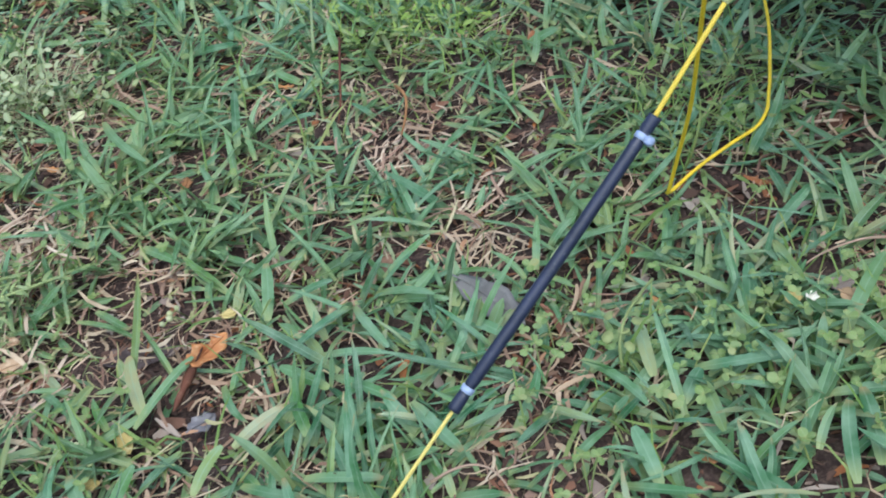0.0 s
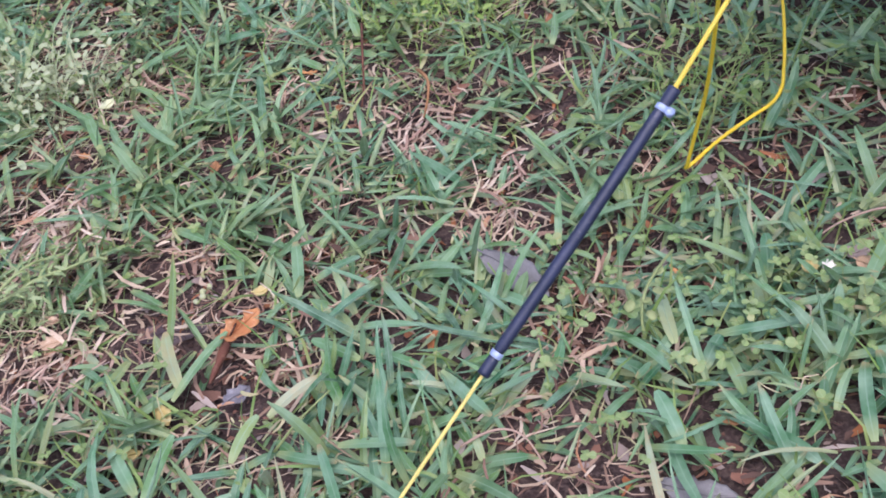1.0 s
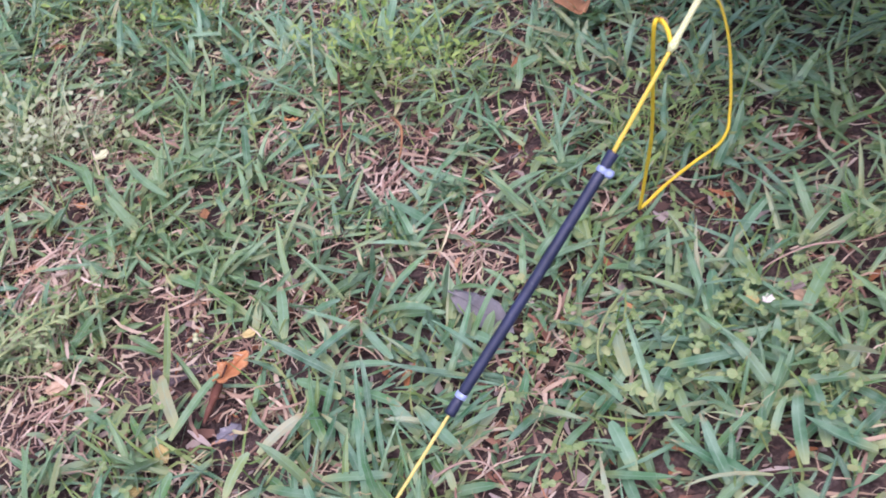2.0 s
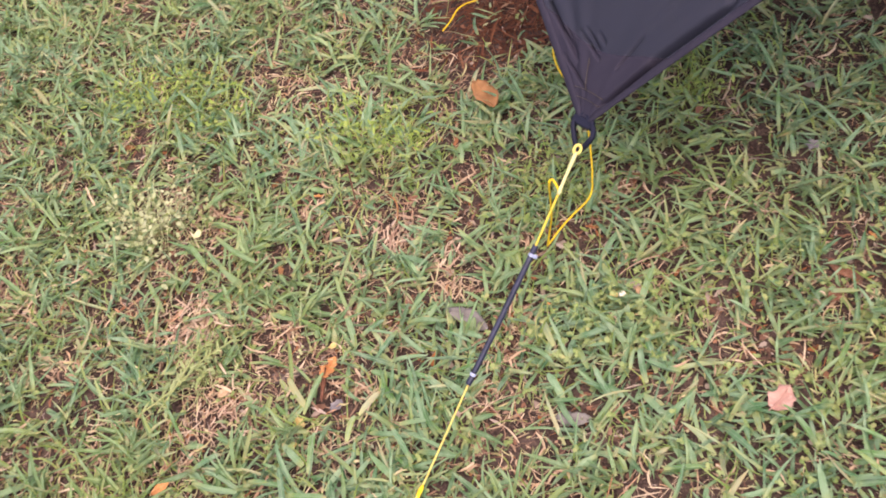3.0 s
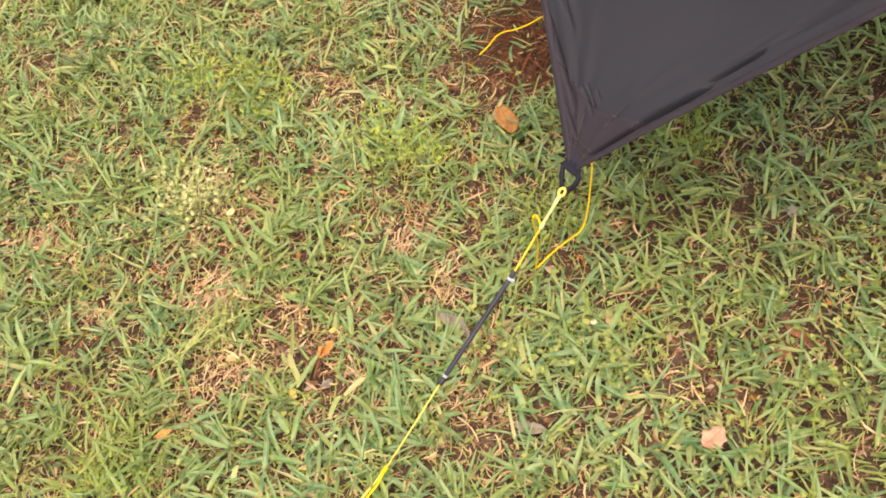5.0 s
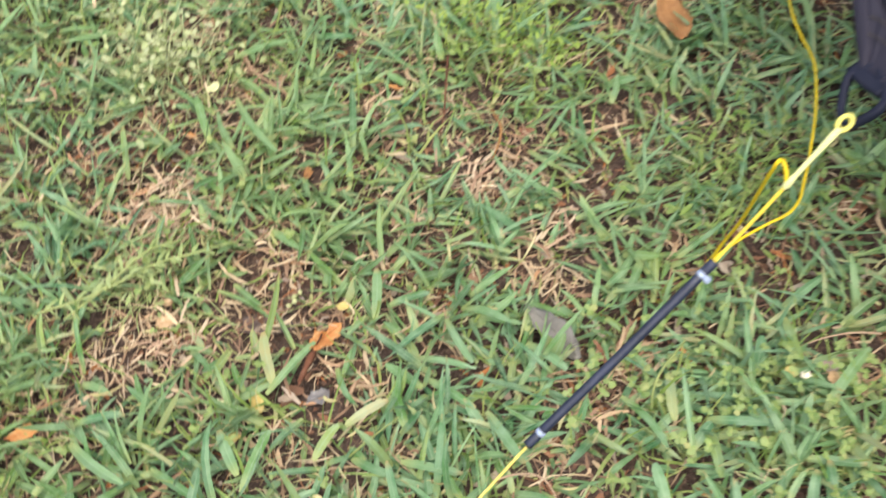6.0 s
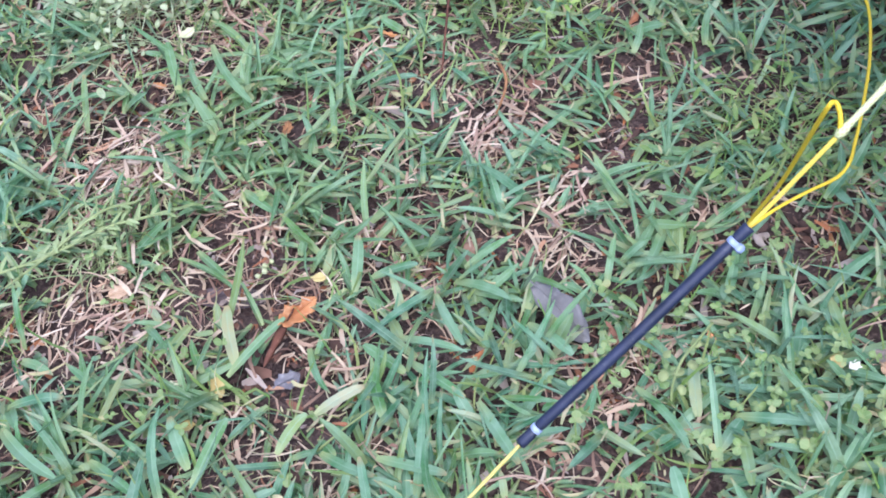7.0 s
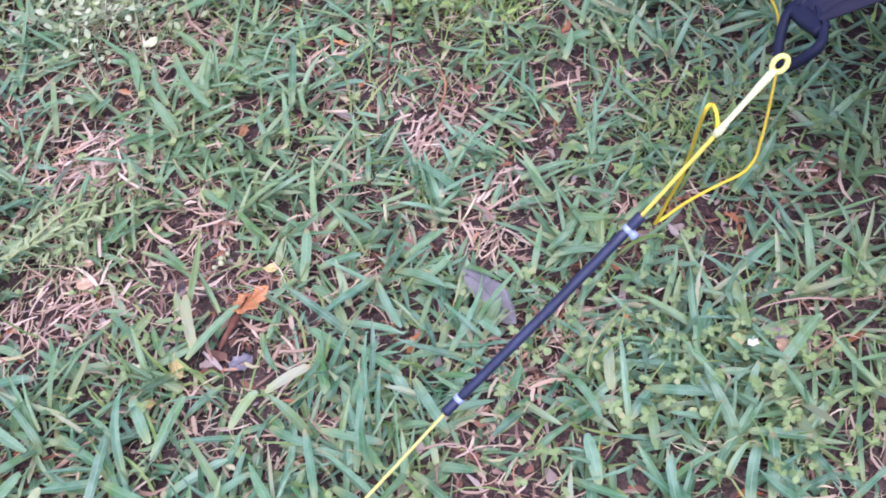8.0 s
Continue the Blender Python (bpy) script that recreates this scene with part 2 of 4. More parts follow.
CREAM_PETAL = leaf_material("cream_petal", (0.55, 0.55, 0.34), (0.40, 0.42, 0.22), (0.62, 0.62, 0.46), 0.6)
LILAC = leaf_material("lilac_petal", (0.21, 0.20, 0.225), (0.13, 0.12, 0.14), (0.30, 0.285, 0.31), 0.6)


# ---- building ----
def mesh_of(bm, name, material, smooth=True):
    me = bpy.data.meshes.new(name)
    bm.to_mesh(me)
    bm.free()
    me.materials.append(material)
    for p in me.polygons:
        p.use_smooth = smooth
    return me


def part(name, bm, material, parent=None, label="", smooth=True):
    ob = new(name, mesh_of(bm, name, material, smooth))
    if parent is not None:
        ob.parent = parent
        ob.matrix_parent_inverse = parent.matrix_basis.inverted()
    return tagged(ob, label)


def thing(name, at, label, category, group="", kind=""):
    ob = new(name)
    ob.empty_display_size = 0.02
    ob.location = at
    return tagged(ob, label, category, group, kind)


def spline(points, per=10):
    """Catmull-Rom through the points."""
    P = [Vector(p) for p in points]
    P = [2 * P[0] - P[1]] + P + [2 * P[-1] - P[-2]]
    out = []
    for i in range(1, len(P) - 2):
        for k in range(per):
            t = k / per
            a, b, c, d = P[i - 1], P[i], P[i + 1], P[i + 2]
            out.append(0.5 * ((2 * b) + (c - a) * t + (2 * a - 5 * b + 4 * c - d) * t * t + (3 * b - a - 3 * c + d) * t ** 3))
    out.append(P[-2])
    return out


def tube(points, radius, sides=10, bm=None, caps=True):
    """A round rod along points; radius is a number or one for each point. UV: x round, y metres along."""
    bm = bm or bmesh.new()
    uv = bm.loops.layers.uv.verify()
    n = len(points)
    rs = radius if isinstance(radius, (list, tuple)) else [radius] * n
    rings, length, side = [], 0.0, None
    run = []
    for i, p in enumerate(points):
        d = (points[min(i + 1, n - 1)] - points[max(i - 1, 0)]).normalized()
        if side is None:
            side = d.orthogonal().normalized()
        side = (side - d * side.dot(d)).normalized()
        up = d.cross(side)
        rings.append([bm.verts.new(p + rs[i] * (math.cos(2 * math.pi * k / sides) * side + math.sin(2 * math.pi * k / sides) * up)) for k in range(sides)])
        if i:
            length += (p - points[i - 1]).length
        run.append(length)
    for i in range(n - 1):
        for k in range(sides):
            q = (k + 1) % sides
            f = bm.faces.new((rings[i][k], rings[i][q], rings[i + 1][q], rings[i + 1][k]))
            for loop, (a, b) in zip(f.loops, ((k, i), (k + 1, i), (k + 1, i + 1), (k, i + 1))):
                loop[uv].uv = (a / sides, run[b])
    if caps:
        bm.faces.new(list(reversed(rings[0])))
        bm.faces.new(rings[-1])
    return bm


def strap(points, width_dir, width, thick, bm=None):
    """A flat band along points, with rounded edges."""
    bm = bm or bmesh.new()
    w = Vector(width_dir).normalized()
    rings = []
    n = len(points)
    shape = [(-0.5, -0.25), (-0.42, -0.5), (0.42, -0.5), (0.5, -0.25), (0.5, 0.25), (0.42, 0.5), (-0.42, 0.5), (-0.5, 0.25)]
    for i, p in enumerate(points):
        d = (points[min(i + 1, n - 1)] - points[max(i - 1, 0)]).normalized()
        side = (w - d * w.dot(d)).normalized()
        up = d.cross(side)
        rings.append([bm.verts.new(p + a * width * side + b * thick * up) for a, b in shape])
    for i in range(n - 1):
        for k in range(8):
            q = (k + 1) % 8
            bm.faces.new((rings[i][k], rings[i][q], rings[i + 1][q], rings[i + 1][k]))
    bm.faces.new(list(reversed(rings[0])))
    bm.faces.new(rings[-1])
    return bm


def from_arrays(name, verts, faces, material, uvs=None, smooth=True):
    """One mesh of many quads: verts (n, 3), faces (m, 4), uvs for each vertex (n, 2)."""
    me = bpy.data.meshes.new(name)
    me.vertices.add(len(verts))
    me.vertices.foreach_set("co", np.ascontiguousarray(verts, dtype=np.float32).ravel())
    me.loops.add(faces.size)
    me.loops.foreach_set("vertex_index", np.ascontiguousarray(faces, dtype=np.int32).ravel())
    me.polygons.add(len(faces))
    k = faces.shape[1]
    me.polygons.foreach_set("loop_start", np.arange(0, faces.size, k, dtype=np.int32))
    me.polygons.foreach_set("loop_total", np.full(len(faces), k, dtype=np.int32))
    me.polygons.foreach_set("use_smooth", np.full(len(faces), smooth, dtype=bool))
    if uvs is not None:
        layer = me.uv_layers.new(name="UVMap")
        layer.data.foreach_set("uv", np.ascontiguousarray(uvs[faces.ravel()], dtype=np.float32).ravel())
    me.update(calc_edges=True)
    me.materials.append(material)
    return me


# ---- the ground ----
rng = np.random.default_rng(7)
BARE = [  # bare soil: x, y, radius, how bare
    (0.021, 0.556, 0.030, 0.9), (0.006, 0.506, 0.022, 0.8), (0.047, 0.405, 0.022, 0.8), (-0.188, 0.372, 0.030, 0.95), (-0.158, 0.330, 0.030, 0.95),
    (-0.186, 0.400, 0.022, 0.8), (0.185, 0.468, 0.034, 0.8), (-0.273, 0.329, 0.035, 0.9), (0.247, 0.283, 0.025, 0.8), (-0.316, 0.503, 0.030, 0.8),
    (0.069, 0.805, 0.105, 1.0), (0.110, 0.770, 0.075, 1.0), (0.050, 0.765, 0.060, 1.0), (-0.279, 0.440, 0.032, 0.95), (-0.071, 0.502, 0.026, 0.8), (0.160, 0.900, 0.09, 0.95),
    (-0.52, 0.545, 0.025, 0.9), (0.068, 0.262, 0.018, 0.8), (-0.36, 0.70, 0.03, 0.7), (-0.15, 0.70, 0.03, 0.7), (0.33, 0.33, 0.022, 0.7), (-0.45, 0.33, 0.03, 0.7), (0.05, 0.35, 0.02, 0.6),
    (-0.011, 0.377, 0.020, 0.92), (-0.147, 0.360, 0.020, 0.92), (0.100, 0.455, 0.022, 0.65), (0.128, 0.446, 0.020, 0.7),
]
WORN = [  # smaller bare spots, the same way
    (-0.309, 0.543, 0.022, 0.9), (-0.338, 0.518, 0.018, 0.8), (-0.222, 0.235, 0.018, 0.8), (-0.114, 0.432, 0.012, 0.8), (-0.078, 0.400, 0.012, 0.8), (-0.607, 1.038, 0.03, 0.8), (-0.659, 0.891, 0.03, 0.8),
    (-0.223, 0.776, 0.028, 0.8), (-0.074, 0.898, 0.03, 0.8), (-0.193, 0.609, 0.022, 0.8), (-0.283, 0.492, 0.022, 0.8), (0.356, 0.379, 0.028, 0.85), (0.222, 0.347, 0.02, 0.8), (0.281, 0.574, 0.03, 0.8), (0.48, 0.65, 0.03, 0.8),
    (0.41, 0.43, 0.025, 0.8), (-0.266, 0.583, 0.018, 0.75), (-0.157, 0.558, 0.018, 0.75), (-0.023, 0.463, 0.018, 0.75), (-0.129, 0.411, 0.014, 0.75), (0.022, 0.337, 0.010, 0.7), (0.036, 0.369, 0.010, 0.7), (0.163, 0.497, 0.02, 0.8),
]
BARE += WORN
STRAW_SPOTS = [(-0.279, 0.441, 0.030, 200), (-0.071, 0.502, 0.028, 45), (-0.10, 0.45, 0.04, 34), (-0.525, 0.547, 0.022, 50), (0.18, 0.475, 0.04, 12), (-0.18, 0.36, 0.05, 60),
               (0.03, 0.33, 0.03, 15), (-0.27, 0.33, 0.035, 60), (0.02, 0.55, 0.04, 40), (0.05, 0.66, 0.05, 50), (-0.22, 0.52, 0.05, 70), (-0.30, 0.62, 0.06, 80),
               (0.25, 0.27, 0.04, 40), (-0.4, 0.42, 0.06, 60), (-0.15, 0.60, 0.05, 60), (0.36, 0.36, 0.05, 50), (-0.36, 0.28, 0.05, 60)]


def lift(x, y):
    """Height of the soil: low swells, crumbs, and shallow scrapes where it is bare."""
    z = 0.006 * np.sin(5.1 * x + 1.3) * np.cos(4.3 * y + 0.4) + 0.003 * np.sin(23 * x + 7 * y) * np.sin(19 * y - 5 * x + 1)
    z = z + 0.0012 * np.sin(97 * x + 31 * y) * np.sin(83 * y - 41 * x)
    for bx, by, r, a in BARE:
        z = z - 0.004 * a * np.exp(-((x - bx) ** 2 + (y - by) ** 2) / r ** 2)
    return z * np.exp(-(x ** 2 + (y - 0.5) ** 2) / 60.0)


def build_ground():
    far = np.array([1.6, 1.9, 2.4, 3.2, 4.5, 7, 11, 18, 32, 60, 130, 300, 700, 1500])
    xs = np.concatenate([-far[::-1], np.arange(-1.3, 1.3001, 0.0085), far])
    ys = np.concatenate([0.5 - far[::-1] + 0.1, np.arange(-0.7, 1.9, 0.0085), 0.5 + far + 0.1])
    X, Y = np.meshgrid(xs, ys)
    near = (np.abs(X) < 1.4) & (np.abs(Y - 0.6) < 1.4)
    Z = lift(X, Y) + near * rng.normal(0, 0.0011, X.shape)
    n, m = len(xs), len(ys)
    idx = np.arange(n * m).reshape(m, n)
    F = np.stack([idx[:-1, :-1], idx[:-1, 1:], idx[1:, 1:], idx[1:, :-1]], -1).reshape(-1, 4)
    ob = new("ground", from_arrays("ground", np.stack([X, Y, Z], -1).reshape(-1, 3), F, SOIL))
    tagged(ob, "dark crumbly brown soil showing between the lawn grass", "ground", kind="structure")


build_ground()


# loose end of the cord where it lies on the grass
LAID = [(0.0768, 0.430, 0.024), (0.0763, 0.434, 0.018), (0.0805, 0.4375, 0.018), (0.0937, 0.451, 0.0188), (0.1096, 0.4634, 0.0204), (0.1228, 0.4726, 0.022), (0.1293, 0.4829, 0.0234), (0.1326, 0.4984, 0.022), (0.136, 0.5179, 0.022), (0.1413, 0.5617, 0.024), (0.1413, 0.6035, 0.025), (0.134, 0.6298, 0.024),
        (0.1282, 0.6565, 0.0228), (0.1278, 0.6885, 0.019), (0.1375, 0.7406, 0.0145), (0.147, 0.792, 0.012), (0.128, 0.836, 0.012), (0.097, 0.833, 0.012), (0.075, 0.82, 0.012), (0.058, 0.813, 0.012), (0.044, 0.811, 0.012), (0.033, 0.803, 0.013), (0.024, 0.788, 0.013), (0.012, 0.774, 0.012)]


def press(V):
    """The cord bends down the blades that it lies on."""
    line = np.array([tuple(q) for q in spline(LAID, 4)])
    lo, hi = line.min(0) - 0.012, line.max(0) + 0.012
    near = np.nonzero((V[:, 0] > lo[0]) & (V[:, 0] < hi[0]) & (V[:, 1] > lo[1]) & (V[:, 1] < hi[1]))[0]
    for k in near:
        d = (line[:, 0] - V[k, 0]) ** 2 + (line[:, 1] - V[k, 1]) ** 2
        j = int(np.argmin(d))
        if d[j] < 0.007 ** 2:
            V[k, 2] = min(V[k, 2], max(line[j, 2] - 0.002 + 0.5 * max(0.0, math.sqrt(d[j]) - 0.003), 0.001))
    return V


def ribbons(base, az, length, width, rise, droop, roll, fold, rings, profile, twist=None):
    """Many curved strips at once, three points across with a fold along the middle. Returns verts, quads and UVs."""
    n = len(base)
    s = np.linspace(0, 1, rings)
    ang = rise[:, None] - droop[:, None] * s[None, :] ** 1.4
    seg = length[:, None] / (rings - 1)
    hx = np.concatenate([np.zeros((n, 1)), np.cumsum(np.cos(ang[:, :-1]) * seg, 1)], 1)
    hz = np.concatenate([np.zeros((n, 1)), np.cumsum(np.sin(ang[:, :-1]) * seg, 1)], 1)
    bend = (twist if twist is not None else np.zeros(n))[:, None] * s[None, :] ** 1.5
    a = az[:, None] + bend
    cx = base[:, 0, None] + np.cos(a) * hx
    cy = base[:, 1, None] + np.sin(a) * hx
    cz = base[:, 2, None] + hz
    tang = np.stack([np.cos(a) * np.cos(ang), np.sin(a) * np.cos(ang), np.sin(ang)], -1)
    side = np.stack([-np.sin(a), np.cos(a), np.zeros_like(a)], -1)
    up = np.cross(tang, side)
    ro = roll[:, None, None] * (0.4 + 0.6 * s[None, :, None])
    sd = np.cos(ro) * side + np.sin(ro) * up
    un = -np.sin(ro) * side + np.cos(ro) * up
    w = 0.5 * width[:, None] * np.asarray(profile)[None, :]
    C = np.stack([cx, cy, cz], -1)
    lft = C + sd * (w * np.cos(fold[:, None]))[..., None] + un * (w * np.sin(fold[:, None]))[..., None]
    rgt = C - sd * (w * np.cos(fold[:, None]))[..., None] + un * (w * np.sin(fold[:, None]))[..., None]
    V = np.stack([lft, C, rgt], 2)
    low = lift(V[..., 0], V[..., 1]) + 0.001
    V[..., 2] = np.maximum(V[..., 2], low)
    idx = np.arange(n * rings * 3).reshape(n, rings, 3)
    q1 = np.stack([idx[:, :-1, 0], idx[:, :-1, 1], idx[:, 1:, 1], idx[:, 1:, 0]], -1)
    q2 = np.stack([idx[:, :-1, 1], idx[:, :-1, 2], idx[:, 1:, 2], idx[:, 1:, 1]], -1)
    F = np.concatenate([q1.reshape(-1, 4), q2.reshape(-1, 4)])
    uv = np.stack(np.broadcast_arrays(np.array([0, 0.5, 1.0])[None, None, :], s[None, :, None]), -1)
    uv = np.broadcast_to(uv, (n, rings, 3, 2)).reshape(-1, 2)
    return press(V.reshape(-1, 3)), F, uv


def drift(x, y, cell, seed):
    """Smooth patches from 0 to 1 about a cell across."""
    grid = np.random.default_rng(seed).uniform(0, 1, (96, 96))
    u, v = x / cell + 40.0, y / cell + 40.0
    i, j = np.floor(u).astype(int), np.floor(v).astype(int)
    a, b = u - i, v - j
    a, b = a * a * (3 - 2 * a), b * b * (3 - 2 * b)
    g = lambda p, q: grid[p % 96, q % 96]
    return (g(i, j) * (1 - a) + g(i + 1, j) * a) * (1 - b) + (g(i, j + 1) * (1 - a) + g(i + 1, j + 1) * a) * b


def bareness(x, y):
    b = np.zeros_like(x)
    for bx, by, r, a in BARE:
        b = np.maximum(b, a * np.exp(-(((x - bx) ** 2 + (y - by) ** 2) / r ** 2) ** 2))
    patch = np.sin(31 * x + 2 * np.sin(13 * y)) * np.sin(27 * y + 2 * np.sin(17 * x) + 1.0)
    worn = np.clip(2.6 * (drift(x, y, 0.035, 3) - 0.60), 0, 0.8)
    return np.clip(b + worn + np.clip(0.5 - 1.3 * x, 0.12, 0.55) * np.clip(patch - 0.15, 0, 1), 0, 1)


def scatter(n, x0, x1, y0, y1, hole=None):
    x, y = rng.uniform(x0, x1, n), rng.uniform(y0, y1, n)
    if hole:
        k = ~((x > hole[0]) & (x < hole[1]) & (y > hole[2]) & (y < hole[3]))
    else:  # thins out unevenly towards the rim
        rim = np.minimum(np.minimum(x - x0, x1 - x), np.minimum(y - y0, y1 - y)) / 0.13
        k = rim + 0.3 * np.sin(17 * x + 11 * y) > rng.uniform(0, 1, n)
    x, y = x[k], y[k]
    return x, y


NEAR = (-0.95, 0.85, -0.10, 1.40)
GRASS_PROFILE = [0.70, 0.96, 1.0, 0.93, 0.70, 0.12]


def grass_lawn(name, tufts_per_m2, region, hole, rings, profile, label):
    """Creeping lawn grass: low fans of broad, blunt, folded blades."""
    area = (region[1] - region[0]) * (region[3] - region[2])
    x, y = scatter(int(area * tufts_per_m2), *region, hole)
    keep = rng.uniform(0, 1, len(x)) > np.clip(bareness(x, y) * 0.97 + np.clip(1.6 * (x - 0.08), 0, 0.22), 0, 1)
    if hole:
        keep &= rng.uniform(0.1, 1.0, len(x)) < np.clip((3.3 + 0.5 * np.sin(3 * x + 2 * y) - np.hypot(x, y - 0.6)) / 1.7, 0, 1)
    x, y = x[keep], y[keep]
    count = rng.integers(2, 6, len(x))
    t = np.repeat(np.arange(len(x)), count)
    n = len(t)
    main = rng.uniform(0, 2 * np.pi, len(x))
    az = main[t] + rng.normal(0, 0.75, n)
    bx, by = x[t] + rng.normal(0, 0.004, n), y[t] + rng.normal(0, 0.004, n)
    base = np.stack([bx, by, lift(bx, by) + rng.uniform(0.0, 0.012, n)], -1)
    length = np.clip(rng.gamma(5.0, 0.0052, n), 0.009, 0.052)
    width = np.clip(rng.normal(0.0037, 0.0013, n), 0.0014, 0.0062)
    rise = np.clip(rng.normal(0.44, 0.32, n), 0.02, 1.30)
    droop = np.clip(rng.normal(0.24, 0.24, n), -0.2, 1.1)
    V, F, uv = ribbons(base, az, length, width, rise, droop, rng.normal(0, 0.55, n), rng.uniform(0.08, 0.60, n), rings, profile, rng.normal(0, 0.12, n))
    ob = new(name, from_arrays(name, V, F, GRASS, uv, False))
    return tagged(ob, label, "grass", kind="stuff")


grass_lawn("lawn_grass", 5900, NEAR, None, 6, GRASS_PROFILE, "broad blue-green blades of creeping lawn grass, loosely matted")
grass_lawn("outer_lawn_grass", 1100, (-3.4, 3.4, -2.8, 4.0), (-0.82, 0.72, 0.03, 1.27), 3, [0.7, 1.0, 0.4], "broad green lawn grass further out over the soil")


def under_growth():
    """Short young blades and cut ends low between the longer ones."""
    x, y = scatter(22000, *NEAR)
    keep = rng.uniform(0, 1, len(x)) > 0.85 * bareness(x, y)
    x, y = x[keep], y[keep]
    n = len(x)
    base = np.stack([x, y, lift(x, y) + rng.uniform(0, 0.004, n)], -1)
    V, F, uv = ribbons(base, rng.uniform(0, 2 * np.pi, n), rng.uniform(0.006, 0.022, n), rng.uniform(0.0014, 0.0036, n), rng.uniform(0.05, 1.1, n), rng.uniform(-0.1, 0.7, n),
                       rng.normal(0, 0.6, n), rng.uniform(0, 0.5, n), 4, [0.7, 1, 0.95, 0.35], rng.normal(0, 0.2, n))
    tagged(new("young_grass", from_arrays("young_grass", V, F, GRASS, uv)), "short young grass blades between the long ones", "grass", kind="stuff")


under_growth()

# single blades that lie on top of the mat: x, y, heading in degrees, length in millimetres
WEST_BLADES = [(-0.167, 0.253, 81, 37), (-0.153, 0.234, 42, 37), (-0.136, 0.230, 36, 35), (-0.190, 0.237, -18, 43), (-0.246, 0.205, 60, 33), (-0.273, 0.266, -35, 54), (-0.256, 0.222, 103, 28), (-0.275, 0.277, 21, 34), (-0.172, 0.262, 129, 29), (-0.222, 0.258, -26, 39), (-0.169, 0.322, 120, 35), (-0.172, 0.316, 55, 42), (-0.190, 0.215, 86, 45), (-0.223, 0.212, 80, 18), (-0.132, 0.277, 72, 24), (-0.112, 0.383, 23, 27), (-0.118, 0.373, 94, 32), (-0.114, 0.429, -35, 36), (-0.148, 0.522, 19, 31), (-0.162, 0.502, 101, 57), (-0.313, 0.463, 113, 46), (-0.265, 0.500, 121, 43), (-0.259, 0.544, -58, 77), (-0.213, 0.387, -38, 30)]
EAST_BLADES = [(-0.080, 0.329, 159, 26), (-0.075, 0.377, -60, 39), (-0.041, 0.318, -54, 43), (-0.084, 0.302, 119, 27), (-0.111, 0.281, -27, 31), (-0.083, 0.282, -11, 37), (-0.069, 0.253, -26, 39), (-0.075, 0.243, 110, 39), (-0.025, 0.366, -31, 32), (-0.079, 0.335, -30, 36), (-0.119, 0.300, 39, 28), (0.079, 0.331, -3, 39), (0.073, 0.312, 66, 18), (0.062, 0.328, 103, 27), (0.122, 0.404, -81, 33), (0.106, 0.364, 83, 24), (0.142, 0.345, 62, 46), (0.130, 0.314, -6, 31), (0.132, 0.271, 92, 35), (0.142, 0.278, 88, 34), (0.081, 0.324, -76, 30), (0.032, 0.339, -40, 42), (0.061, 0.274, 108, 26), (0.087, 0.282, -30, 31)]


def top_blades(name, rows):
    d = np.array(rows, float)
    n = len(d)
    base = np.stack([d[:, 0], d[:, 1], lift(d[:, 0], d[:, 1]) + 0.014], -1)
    V, F, uv = ribbons(base, np.radians(d[:, 2]), d[:, 3] / 1000, rng.uniform(0.0046, 0.0064, n), rng.uniform(0.22, 0.36, n), rng.uniform(0.1, 0.5, n), rng.normal(0, 0.25, n), rng.uniform(0.05, 0.3, n), 9,
                       [0.5, 0.8, 0.95, 1.0, 1.0, 1.0, 0.96, 0.84, 0.38], rng.normal(0, 0.08, n))
    tagged(new(name, from_arrays(name, V, F, GRASS, uv, False)), "long broad grass blades lying over the matted lawn", "grass", kind="stuff")


top_blades("long_grass", WEST_BLADES)
top_blades("long_grass", EAST_BLADES)


def fine_grass():
    x, y = scatter(17000, *NEAR)
    keep = rng.uniform(0, 1, len(x)) > np.clip(0.35 + 0.8 * x, 0.1, 0.8) + 0.6 * bareness(x, y)
    x, y = x[keep], y[keep]
    n = len(x)
    base = np.stack([x, y, lift(x, y)], -1)
    V, F, uv = ribbons(base, rng.uniform(0, 2 * np.pi, n), rng.uniform(0.012, 0.05, n), rng.uniform(0.0009, 0.0024, n), rng.uniform(0.1, 1.2, n), rng.uniform(0, 1.6, n),
                       rng.normal(0, 0.5, n), rng.uniform(0, 0.3, n), 5, [0.8, 1, 0.9, 0.7, 0.15], rng.normal(0, 0.6, n))
    tagged(new("fine_grass", from_arrays("fine_grass", V, F, THIN_GRASS, uv)), "thin yellow-green grass blades among the broad ones", "grass", kind="stuff")


